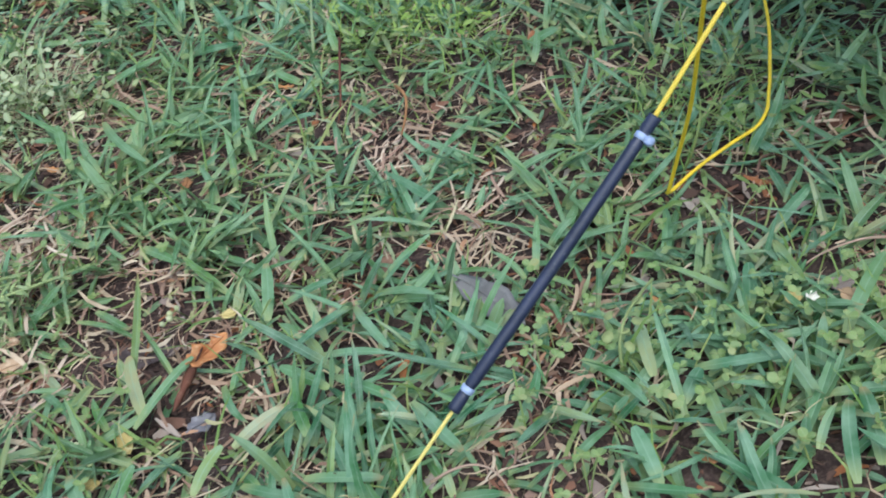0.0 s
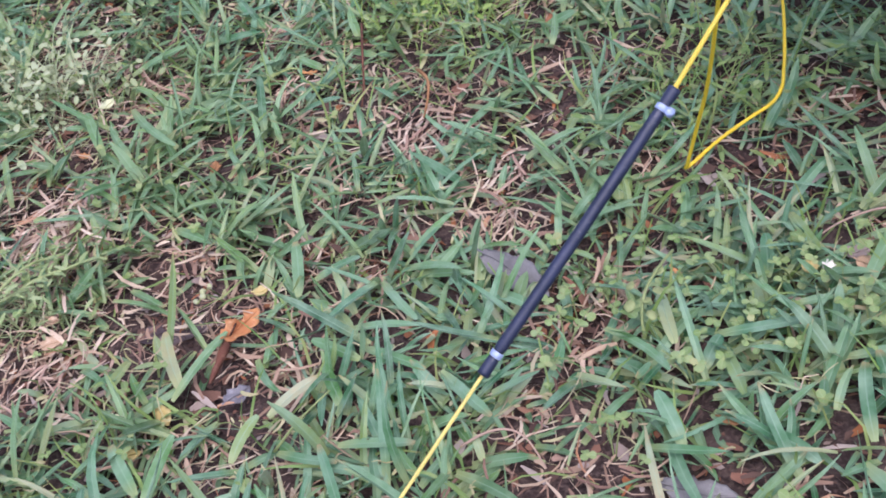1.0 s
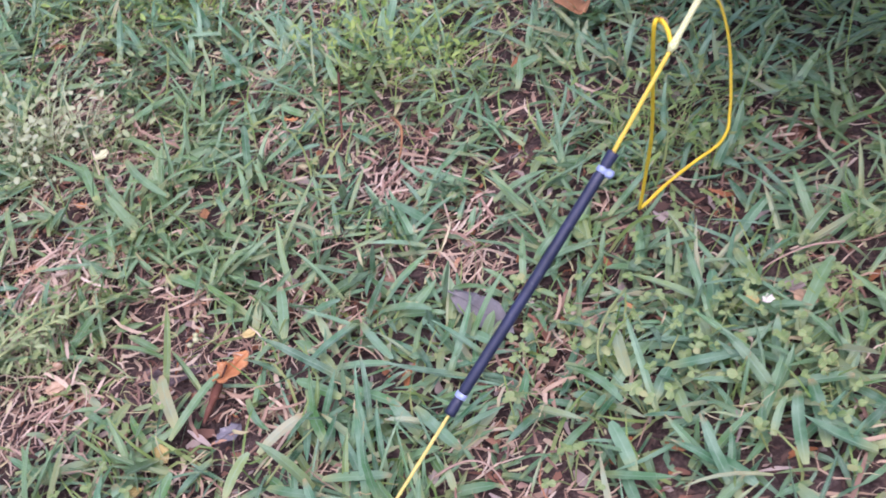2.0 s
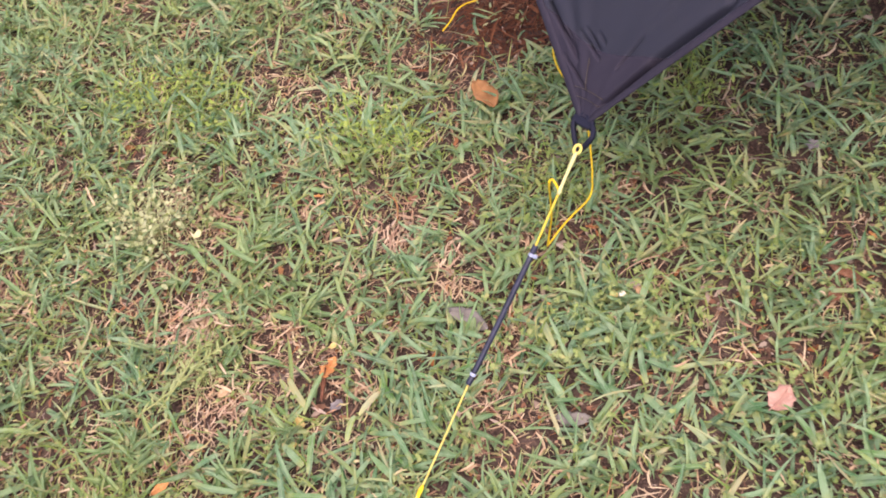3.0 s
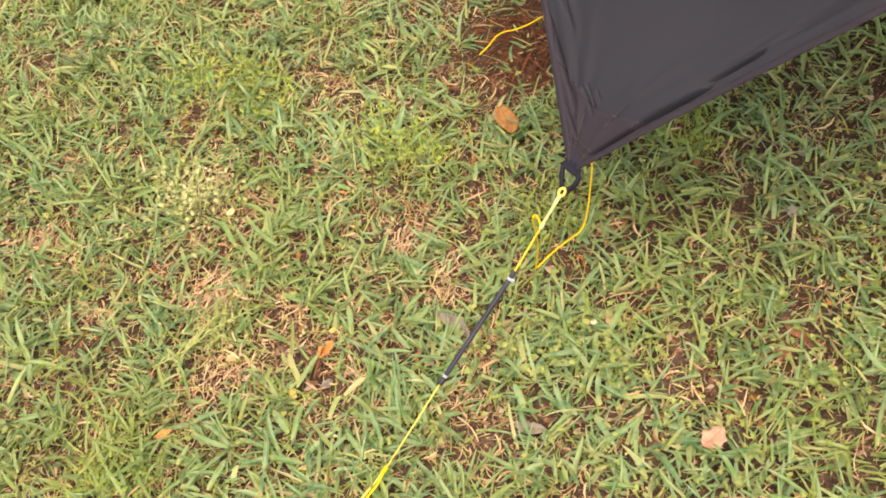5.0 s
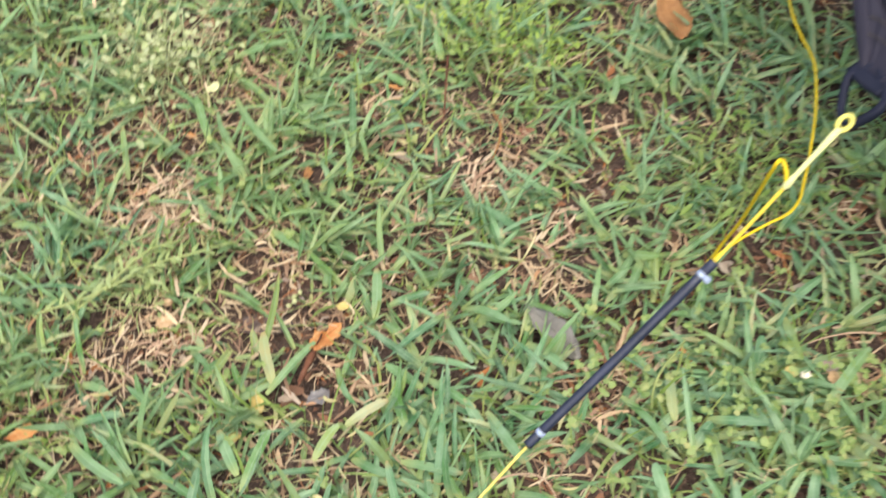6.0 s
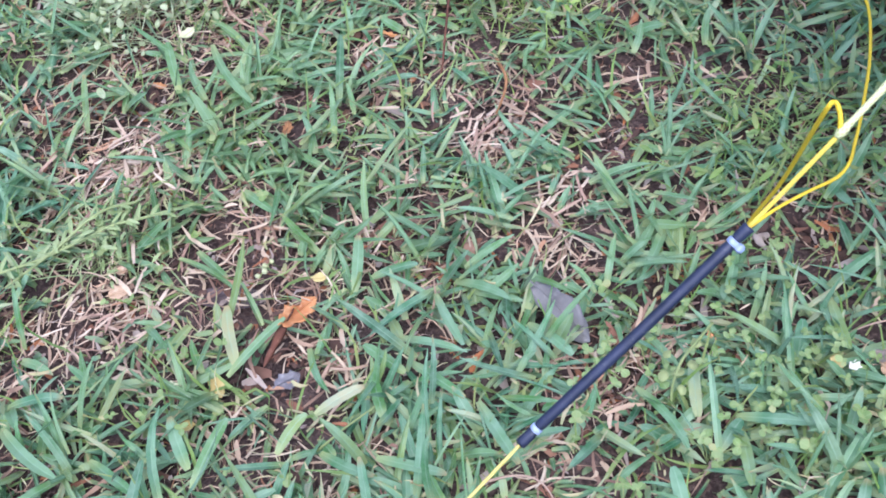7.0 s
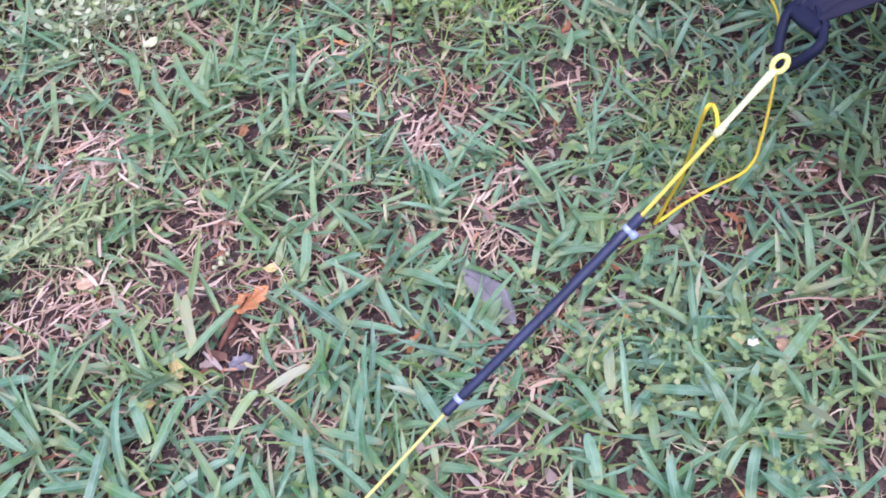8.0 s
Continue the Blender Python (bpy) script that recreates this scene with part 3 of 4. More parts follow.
def dry_straw():
    x, y = scatter(74000, *NEAR)
    keep = rng.uniform(0, 1, len(x)) < np.clip(0.74 - 2.0 * (x + 0.03), 0.50, 1.0) * np.clip(2.6 * (drift(x, y, 0.035, 3) - 0.28), 0.08, 1.0)
    keep &= (x - 0.09) ** 2 + (y - 0.80) ** 2 > 0.085 ** 2
    x, y = x[keep], y[keep]
    xs, ys = [x], [y]
    for sx, sy, r, k in STRAW_SPOTS:
        xs.append(rng.normal(sx, r * 0.6, k))
        ys.append(rng.normal(sy, r * 0.6, k))
    x, y = np.concatenate(xs), np.concatenate(ys)
    n = len(x)
    az = rng.uniform(0, 2 * np.pi, n)
    length = rng.gamma(3, 0.0048, n).clip(0.004, 0.036)
    x, y = x - np.cos(az) * length / 2, y - np.sin(az) * length / 2
    base = np.stack([x, y, lift(x, y) + rng.uniform(0.001, 0.011, n)], -1)
    V, F, uv = ribbons(base, az, length, rng.gamma(3, 0.00040, n).clip(0.0005, 0.0028), rng.normal(0.06, 0.14, n).clip(-0.1, 0.35), rng.normal(0.10, 0.25, n),
                       rng.normal(0, 0.5, n), rng.uniform(0.1, 0.6, n), 4, [0.5, 1, 1, 0.4], rng.normal(0, 0.55, n))
    tagged(new("dry_straw", from_arrays("dry_straw", V, F, STRAW, uv)), "pinkish tan dead grass straw lying on the soil", "straw", kind="stuff")


def dry_clippings():
    """Cut, dried ends of blades caught in the top of the grass."""
    x, y = scatter(27000, *NEAR)
    keep = rng.uniform(0, 1, len(x)) < np.clip(0.62 - 1.2 * x, 0.50, 1.0)
    keep &= (x - 0.09) ** 2 + (y - 0.80) ** 2 > 0.085 ** 2
    x, y = x[keep], y[keep]
    n = len(x)
    base = np.stack([x, y, lift(x, y) + rng.uniform(0.003, 0.015, n)], -1)
    V, F, uv = ribbons(base, rng.uniform(0, 6.28, n), rng.gamma(4, 0.0021, n).clip(0.003, 0.022), rng.gamma(3, 0.00036, n).clip(0.0005, 0.003), rng.normal(0.1, 0.35, n), rng.normal(0.2, 0.4, n),
                       rng.normal(0, 0.6, n), rng.uniform(0.1, 0.6, n), 4, [0.5, 1, 0.95, 0.4], rng.normal(0, 0.4, n))
    tagged(new("dry_clippings", from_arrays("dry_clippings", V, F, CLIPPING, uv)), "dry yellow-tan grass clippings caught in the lawn", "grass", kind="stuff")


dry_clippings()


def straw_nest(at, radius, count, material=BLEACHED, label="bleached pinkish straw tuft on bare soil"):
    """A tuft of thick bleached stalks, combed roughly one way."""
    n = count
    x, y = rng.normal(at[0], radius * 0.55, n), rng.normal(at[1], radius * 0.55, n)
    az = rng.normal(1.2, 0.7, n) + np.pi * rng.integers(0, 2, n)
    length = rng.uniform(0.008, 0.024, n)
    x, y = x - np.cos(az) * length / 2, y - np.sin(az) * length / 2
    base = np.stack([x, y, lift(x, y) + rng.uniform(0.003, 0.012, n)], -1)
    V, F, uv = ribbons(base, az, length, rng.uniform(0.0010, 0.0024, n), rng.normal(0.08, 0.12, n), rng.normal(0.1, 0.12, n), rng.normal(0, 0.4, n), rng.uniform(0.2, 0.6, n), 5, [0.7, 1, 1, 0.95, 0.6], rng.normal(0, 0.15, n))
    tagged(new("straw_tuft", from_arrays("straw_tuft", V, F, material, uv)), label, "straw", kind="stuff")


def leaf_litter():
    x, y = scatter(30000, *NEAR)
    extra = [(rng.normal(bx, r * 0.8, 70), rng.normal(by, r * 0.8, 70)) for bx, by, r, a in BARE if by < 0.72]
    x, y = np.concatenate([x] + [e[0] for e in extra]), np.concatenate([y] + [e[1] for e in extra])
    n = len(x)
    base = np.stack([x, y, lift(x, y) + rng.uniform(0.0005, 0.004, n)], -1)
    V, F, uv = ribbons(base, rng.uniform(0, 2 * np.pi, n), rng.gamma(2.2, 0.0030, n).clip(0.002, 0.022), rng.gamma(2.2, 0.0012, n).clip(0.0008, 0.008), rng.normal(0.1, 0.25, n), rng.normal(0, 0.5, n),
                       rng.normal(0, 0.5, n), rng.normal(0, 0.4, n), 3, [0.5, 1, 0.3], rng.normal(0, 0.5, n))
    tagged(new("leaf_litter", from_arrays("leaf_litter", V, F, LITTER, uv)), "small brown and reddish scraps of dead leaf on the soil", "leaf litter", kind="stuff")


def bark_mulch():
    """Reddish needles and shreds over the bare patch by the tail of the cord."""
    n = 1500
    x, y = rng.normal(0.095, 0.055, n), rng.normal(0.805, 0.055, n)
    base = np.stack([x, y, lift(x, y) + rng.uniform(0.0005, 0.006, n)], -1)
    V, F, uv = ribbons(base, rng.uniform(0, 2 * np.pi, n), rng.gamma(3, 0.006, n).clip(0.004, 0.05), rng.gamma(2, 0.0008, n).clip(0.0006, 0.005), rng.normal(0.04, 0.12, n), rng.normal(0.05, 0.15, n),
                       rng.normal(0, 0.5, n), rng.normal(0, 0.4, n), 4, [0.5, 1, 0.9, 0.3], rng.normal(0, 0.2, n))
    tagged(new("bark_mulch", from_arrays("bark_mulch", V, F, MULCH, uv)), "reddish brown bark shreds and needles on bare soil", "mulch", kind="stuff")


fine_grass()
bark_mulch()
dry_straw()
leaf_litter()
straw_nest((-0.279, 0.441), 0.034, 150)
straw_nest((-0.071, 0.504), 0.026, 60)
straw_nest((-0.245, 0.335), 0.032, 46)
straw_nest((-0.525, 0.547), 0.022, 60)
straw_nest((0.185, 0.470), 0.030, 10)
straw_nest((-0.02, 0.455), 0.024, 40)
for x, y in ((-0.266, 0.583), (-0.157, 0.558), (-0.129, 0.411), (-0.181, 0.414), (-0.120, 0.330), (-0.019, 0.417), (0.036, 0.369), (0.022, 0.337), (0.163, 0.497), (0.164, 0.376), (-0.252, 0.352)):
    straw_nest((x, y), 0.016, 24, STRAW, "tangle of short tan straw between the grass")

WEED_SPOTS = [(0.056, 0.368, 0.030, 26), (0.014, 0.351, 0.028, 24), (0.107, 0.337, 0.032, 22), (0.137, 0.381, 0.024, 18), (0.138, 0.329, 0.030, 22), (-0.33, 0.575, 0.040, 40), (-0.253, 0.425, 0.035, 26),
              (-0.305, 0.765, 0.05, 50), (-0.083, 0.635, 0.04, 36), (0.389, 0.36, 0.05, 26), (0.092, 0.470, 0.035, 34), (0.151, 0.297, 0.03, 24), (0.13, 0.55, 0.04, 40), (-0.22, 0.36, 0.04, 20),
              (0.30, 0.25, 0.05, 24), (-0.4, 0.25, 0.05, 24), (0.37, 0.60, 0.08, 40), (-0.5, 0.9, 0.1, 50), (-0.2, 0.29, 0.03, 14), (0.2, 0.40, 0.04, 22), (-0.45, 0.70, 0.07, 40), (0.05, 0.20, 0.06, 24)]


def ground_weeds():
    """Low creeping weeds: thin runners that carry small round leaflets in threes."""
    bx, by, bz, baz = [], [], [], []
    sx, sy, saz, slen = [], [], [], []
    spots = list(WEED_SPOTS) + [(rng.uniform(0.12, 0.50), rng.uniform(0.15, 0.52), 0.025, 12) for _ in range(26)] + [(rng.uniform(-0.95, 0.85), rng.uniform(-0.1, 1.4), 0.05, 14) for _ in range(130)]
    for cx, cy, r, k in spots:
        for _ in range(int(k * 0.5)):
            px, py = rng.normal(cx, r * 0.9), rng.normal(cy, r * 0.9)
            h = rng.uniform(0.008, 0.026)
            a0 = rng.uniform(0, 6.28)
            sx.append(px), sy.append(py), saz.append(a0), slen.append(h * 1.4)
            for j in range(3):
                bx.append(px + 0.3 * h * math.cos(a0)), by.append(py + 0.3 * h * math.sin(a0)), bz.append(h), baz.append(a0 + j * 2.094 + rng.normal(0, 0.25))
    bx, by, bz, baz = map(np.array, (bx, by, bz, baz))
    n = len(bx)
    base = np.stack([bx, by, lift(bx, by) + bz], -1)
    size = rng.uniform(0.0022, 0.0048, n)
    V, F, uv = ribbons(base, baz, size, size * rng.uniform(0.8, 1.05, n), rng.normal(0.15, 0.25, n), rng.uniform(0, 0.5, n), rng.normal(0, 0.3, n), rng.uniform(0, 0.3, n), 6, [0.12, 0.72, 1.0, 1.0, 0.80, 0.28])
    ob = new("ground_weeds", from_arrays("ground_weeds", V, F, WEED, uv))
    tagged(ob, "pale green creeping weeds with tiny rounded leaflets", "weeds", kind="stuff")
    sx, sy, saz, slen = map(np.array, (sx, sy, saz, slen))
    m = len(sx)
    base = np.stack([sx, sy, lift(sx, sy)], -1)
    V, F, uv = ribbons(base, saz, slen, np.full(m, 0.0010), rng.uniform(0.8, 1.3, m), rng.uniform(0, 0.8, m), np.zeros(m), np.full(m, 0.4), 5, [1, 1, 1, 1, 0.8])
    tagged(new("weed_stems", from_arrays("weed_stems", V, F, THIN_GRASS, uv)), "thin pale green stems of the creeping weeds", "weeds", kind="stuff")


ground_weeds()


def pale_weed(at, radius, count, material, leaf, slim, label):
    """A tangle of pale, hair-thin stalks with tiny cream leaflets."""
    n = count
    x, y = rng.normal(at[0], radius * 0.6, n), rng.normal(at[1], radius * 0.6, n)
    h = rng.uniform(0.006, 0.032, n)
    base = np.stack([x, y, lift(x, y) + h], -1)
    size = rng.uniform(0.55 * leaf, leaf, n)
    V, F, uv = ribbons(base, rng.uniform(0, 6.28, n), size, size * slim, rng.normal(0.2, 0.4, n), rng.uniform(0, 0.5, n), rng.normal(0, 0.4, n), rng.uniform(0, 0.3, n), 5, [0.2, 0.9, 1.0, 0.85, 0.3])
    sx, sy = rng.normal(at[0], radius * 0.5, n), rng.normal(at[1], radius * 0.5, n)
    sb = np.stack([sx, sy, lift(sx, sy)], -1)
    V2, F2, uv2 = ribbons(sb, rng.uniform(0, 6.28, n), rng.uniform(0.02, 0.05, n), np.full(n, 0.0009), rng.uniform(0.3, 1.2, n), rng.uniform(0.2, 1.2, n), np.zeros(n), np.full(n, 0.4), 5, [1, 1, 1, 1, 0.7])
    me = from_arrays("pale_weed", np.concatenate([V, V2]), np.concatenate([F, F2 + len(V)]), material, np.concatenate([uv, uv2]))
    tagged(new("weed_clump", me), label, "weeds", kind="stuff")


CREAM, LIME = "tangled pale cream-green weed with tiny leaflets", "bright yellow-green weed with narrow leaflets"
pale_weed((-0.335, 0.575), 0.044, 210, PALE_WEED, 0.0080, 0.62, CREAM)
pale_weed((-0.266, 0.386), 0.024, 70, SPRIG, 0.0095, 0.27, "tangled pale green weed with narrow leaves")
pale_weed((0.10, 0.52), 0.055, 130, THIN_GRASS, 0.012, 0.30, "fresh green weed with small narrow leaves")
for spot in ((-0.10, 0.655), (-0.05, 0.62), (-0.31, 0.77), (-0.26, 0.74), (-0.37, 0.79), (0.26, 0.60), (-0.36, 0.22)):
    pale_weed(spot, 0.042, 90, LIME_WEED, 0.0095, 0.34, LIME)

# ---- the guy line ----
LOW = Vector((-0.006, 0.284, 0.067))      # lower tie on the tube
HIGH = Vector((0.063, 0.345, 0.128))      # upper tie
PULL = (HIGH - LOW).normalized()
EYE_AT = Vector((0.117, 0.394, 0.184))    # eye of the splice
PEG = Vector((-0.0896, 0.1846, 0.0152))      # where the line meets the ground


def on_line(d):
    """A point d metres above the lower tie along the tube."""
    return LOW + PULL * d


def build_guy_line():
    g = thing("guy_line", PEG - Vector((0, 0, 0.015)), "taut yellow cord guy line with a black rubber shock tube", "guy line")
    span = (HIGH - LOW).length
    foot, head = on_line(-0.0095), on_line(span + 0.0085)
    # shock tube, slightly flared where the ties squeeze it
    pts, rad = [], []
    for d, r in ((-0.0095, 0.0026), (-0.008, 0.0025), (-0.003, 0.0024), (-0.0015, 0.0021), (0.0015, 0.0021), (0.003, 0.0024), (0.010, 0.0024), (span * 0.5, 0.0024), (span - 0.010, 0.0024),
                 (span - 0.003, 0.0024), (span - 0.0015, 0.0021), (span + 0.0015, 0.0021), (span + 0.003, 0.0024), (span + 0.007, 0.0025), (span + 0.0085, 0.0026)):
        sag = -0.0008 * math.sin(math.pi * min(max(d / span, 0), 1))
        pts.append(on_line(d) + Vector((0, 0, sag))), rad.append(r)
    rubber = part("shock_tube", tube(pts, rad, 20), RUBBER, g, "matt black rubber tube")
    for at in (0.0, span):
        bm = tube([on_line(at - 0.0013), on_line(at - 0.0011), on_line(at + 0.0011), on_line(at + 0.0013)], [0.0022, 0.0026, 0.0026, 0.0022], 20)
        side = PULL.cross(Vector((0, 0, 1))).normalized()
        out = (side + 0.25 * PULL.cross(side)).normalized()
        c = on_line(at) + out * 0.0034
        if at:
            m = Matrix.Translation(c) @ out.to_track_quat("Z", "Y").to_matrix().to_4x4()
            k = bmesh.ops.create_cube(bm, size=1, matrix=m @ Matrix.Diagonal((0.0034, 0.0030, 0.0036, 1)))
            bmesh.ops.bevel(bm, geom=list({e for v in k["verts"] for e in v.link_edges}), offset=0.0006, segments=2, affect="EDGES")
        part("cable_tie", bm, PLASTIC, rubber, "pale bluish plastic cable tie")
    # cord between the tube and the ground
    low = spline([foot + PULL * 0.002, foot.lerp(PEG, 0.5) - Vector((0, 0, 0.0006)), PEG + (foot - PEG) * 0.26], 8)
    part("lower_cord", tube(low, 0.00078, 8), SHEEN_YELLOW, g, "yellow braided cord")
    a = PEG + (foot - PEG) * 0.27
    loop = spline([a, PEG.lerp(a, 0.55) + Vector((-0.0012, 0.001, 0)), PEG + Vector((-0.0015, 0.002, 0.004)), PEG + Vector((-0.004, -0.003, 0.003)), PEG + Vector((-0.005, -0.008, -0.001)), PEG + Vector((-0.003, -0.010, -0.018))], 8)
    part("peg_loop", tube(loop, 0.0011, 8), PALE_YELLOW, g, "yellow cord loop pulled down into the grass")
    back = spline([a + PULL * 0.002, PEG.lerp(a, 0.6) + Vector((0.0013, -0.001, 0)), PEG + Vector((0.0010, -0.001, 0.002)), PEG + Vector((-0.001, -0.004, -0.018))], 8)
    part("peg_loop", tube(back, 0.0011, 8), YELLOW, g, "yellow cord loop pulled down into the grass")
    # the small knot where the loop closes
    kn = [a + PULL * d for d in (-0.006, -0.004, 0.0, 0.004, 0.006)]
    part("knot", tube(kn, [0.0011, 0.0017, 0.0020, 0.0017, 0.0010], 10), YELLOW, g)
    # cord above the tube, then the fat splice with its eye
    to_eye = EYE_AT - head
    kpt = head + to_eye * 0.54
    part("upper_cord", tube(spline([head - PULL * 0.002, head.lerp(kpt, 0.5), kpt], 8), 0.00095, 8), WARM_YELLOW, g, "bright yellow braided cord")
    sp = [kpt + (EYE_AT - kpt) * f for f in (0.0, 0.07, 0.22, 0.5, 0.78, 0.93)]
    splice = part("splice", tube(sp, [0.0011, 0.0021, 0.0013, 0.0013, 0.0018, 0.0017], 12), SPLICE, g, "thick pale yellow splice")
    d = to_eye.normalized()
    w = d.cross(Vector((0.25, -0.55, 0.8))).normalized()
    c = EYE_AT + d * 0.0004
    ring = [c + 0.0037 * math.cos(2 * math.pi * k / 20) * -d + 0.0026 * math.sin(2 * math.pi * k / 20) * w for k in range(21)]
    part("eye", tube(ring, 0.00125, 8), PALE_YELLOW, splice, "small yellow cord eye")
    # loose tail: out of the splice, down to the grass, and off under the tarp
    k0 = kpt + d * 0.002
    turn = [k0, k0 + Vector((-0.0010, 0.004, 0.006)), k0 + Vector((-0.0035, 0.0075, 0.0085)), k0 + Vector((-0.0065, 0.0060, 0.003)),
            (0.086, 0.409, 0.092), (0.081, 0.424, 0.05)] + LAID
    part("tail_cord", tube(spline(turn, 8), 0.00095, 8), YELLOW, g, "loose bright yellow tail of cord")


build_guy_line()

# ---- the tarp ----
APEX = Vector((0.125, 0.413, 0.186))


# stretch creases: where each starts and ends (share of the way from edge to edge, distance from the corner), depth, width
CREASES = [(0.03, 0.140, 0.29, 0.056, 0.0080, 0.0013), (0.11, 0.170, 0.22, 0.128, 0.0045, 0.0015), (0.19, 0.084, 0.27, 0.064, 0.0045, 0.0011), (0.31, 0.084, 0.54, 0.064, 0.0045, 0.0011), (0.36, 0.088, 0.54, 0.070, 0.0036, 0.0010),
           (0.47, 0.088, 0.56, 0.080, 0.0030, 0.0009), (0.10, 0.060, 0.43, 0.033, 0.0040, 0.0010), (0.73, 0.064, 0.77, 0.104, 0.0042, 0.0011), (0.80, 0.024, 0.93, 0.104, 0.0100, 0.0016), (0.91, 0.085, 0.955, 0.172, 0.0125, 0.0020),
           (0.935, 0.165, 0.95, 0.228, 0.0105, 0.0018), (0.77, 0.110, 0.81, 0.162, -0.0012, 0.0022), (0.92, 0.150, 0.93, 0.260, 0.0030, 0.0030), (0.945, 0.230, 0.955, 0.420, 0.0070, 0.0030), (0.04, 0.160, 0.03, 0.300, 0.0050, 0.0022)]
SEAMS = [(f0 * s0 * 0.95, (1 - f0) * s0 * 1.25, f1 * s1 * 0.95, (1 - f1) * s1 * 1.25, deep, wide) for f0, s0, f1, s1, deep, wide in CREASES]


def crease_depth(f, s):
    """How far the creases pull the cloth down here."""
    x, y, total = f * s * 0.95, (1 - f) * s * 1.25, 0.0
    for x0, y0, x1, y1, deep, wide in SEAMS:
        dx, dy = x1 - x0, y1 - y0
        u = ((x - x0) * dx + (y - y0) * dy) / (dx * dx + dy * dy)
        if 0 < u < 1:
            off = abs((x - x0) * dy - (y - y0) * dx) / math.hypot(dx, dy)
            if off < 3 * wide:
                total += deep * math.sin(math.pi * u) ** 0.6 * math.exp(-(off / wide) ** 2)
    return total


def tarp_edge(which, s):
    if which == 0:
        return APEX + Vector((-0.076, 0.968, 0.252)) * s + Vector((-0.037, -0.005, -0.005)) * s * s
    return APEX + Vector((0.752, -0.140, 0.636)) * s + Vector((0.069, -0.068, 0.029)) * s * s


def tarp_point(f, s):
    """f: 0 on one edge, 1 on the other; s: metres from the corner."""
    s0, s1 = s * 1.25, s * 0.95
    a, b = tarp_edge(0, s0), tarp_edge(1, s1)
    p = a.lerp(b, f)
    bow = 4 * f * (1 - f)
    p += (((a + b) / 2 - APEX).normalized()) * bow * 0.10 * s
    n = (a - APEX).cross(b - APEX)
    if n.length > 1e-9:
        n.normalize()
        if n.z < 0:
            n = -n
        p -= n * bow * 0.02 * s
        p -= n * crease_depth(f, s)
        fade = math.exp(-((s - 0.11) / 0.08) ** 2)
        p += n * fade * 0.0008 * (math.sin(40 * f + 1.0) * math.exp(-((f - 0.28) / 0.2) ** 2) + 0.6 * math.sin(37 * f) * math.exp(-((f - 0.75) / 0.2) ** 2))
        edge = min(f, 1 - f) * s
        p += n * 0.0007 * math.sin(edge * 420 + 9 * s) * math.exp(-((edge - 0.020) / 0.012) ** 2) * min(1, s * 6)
    return p


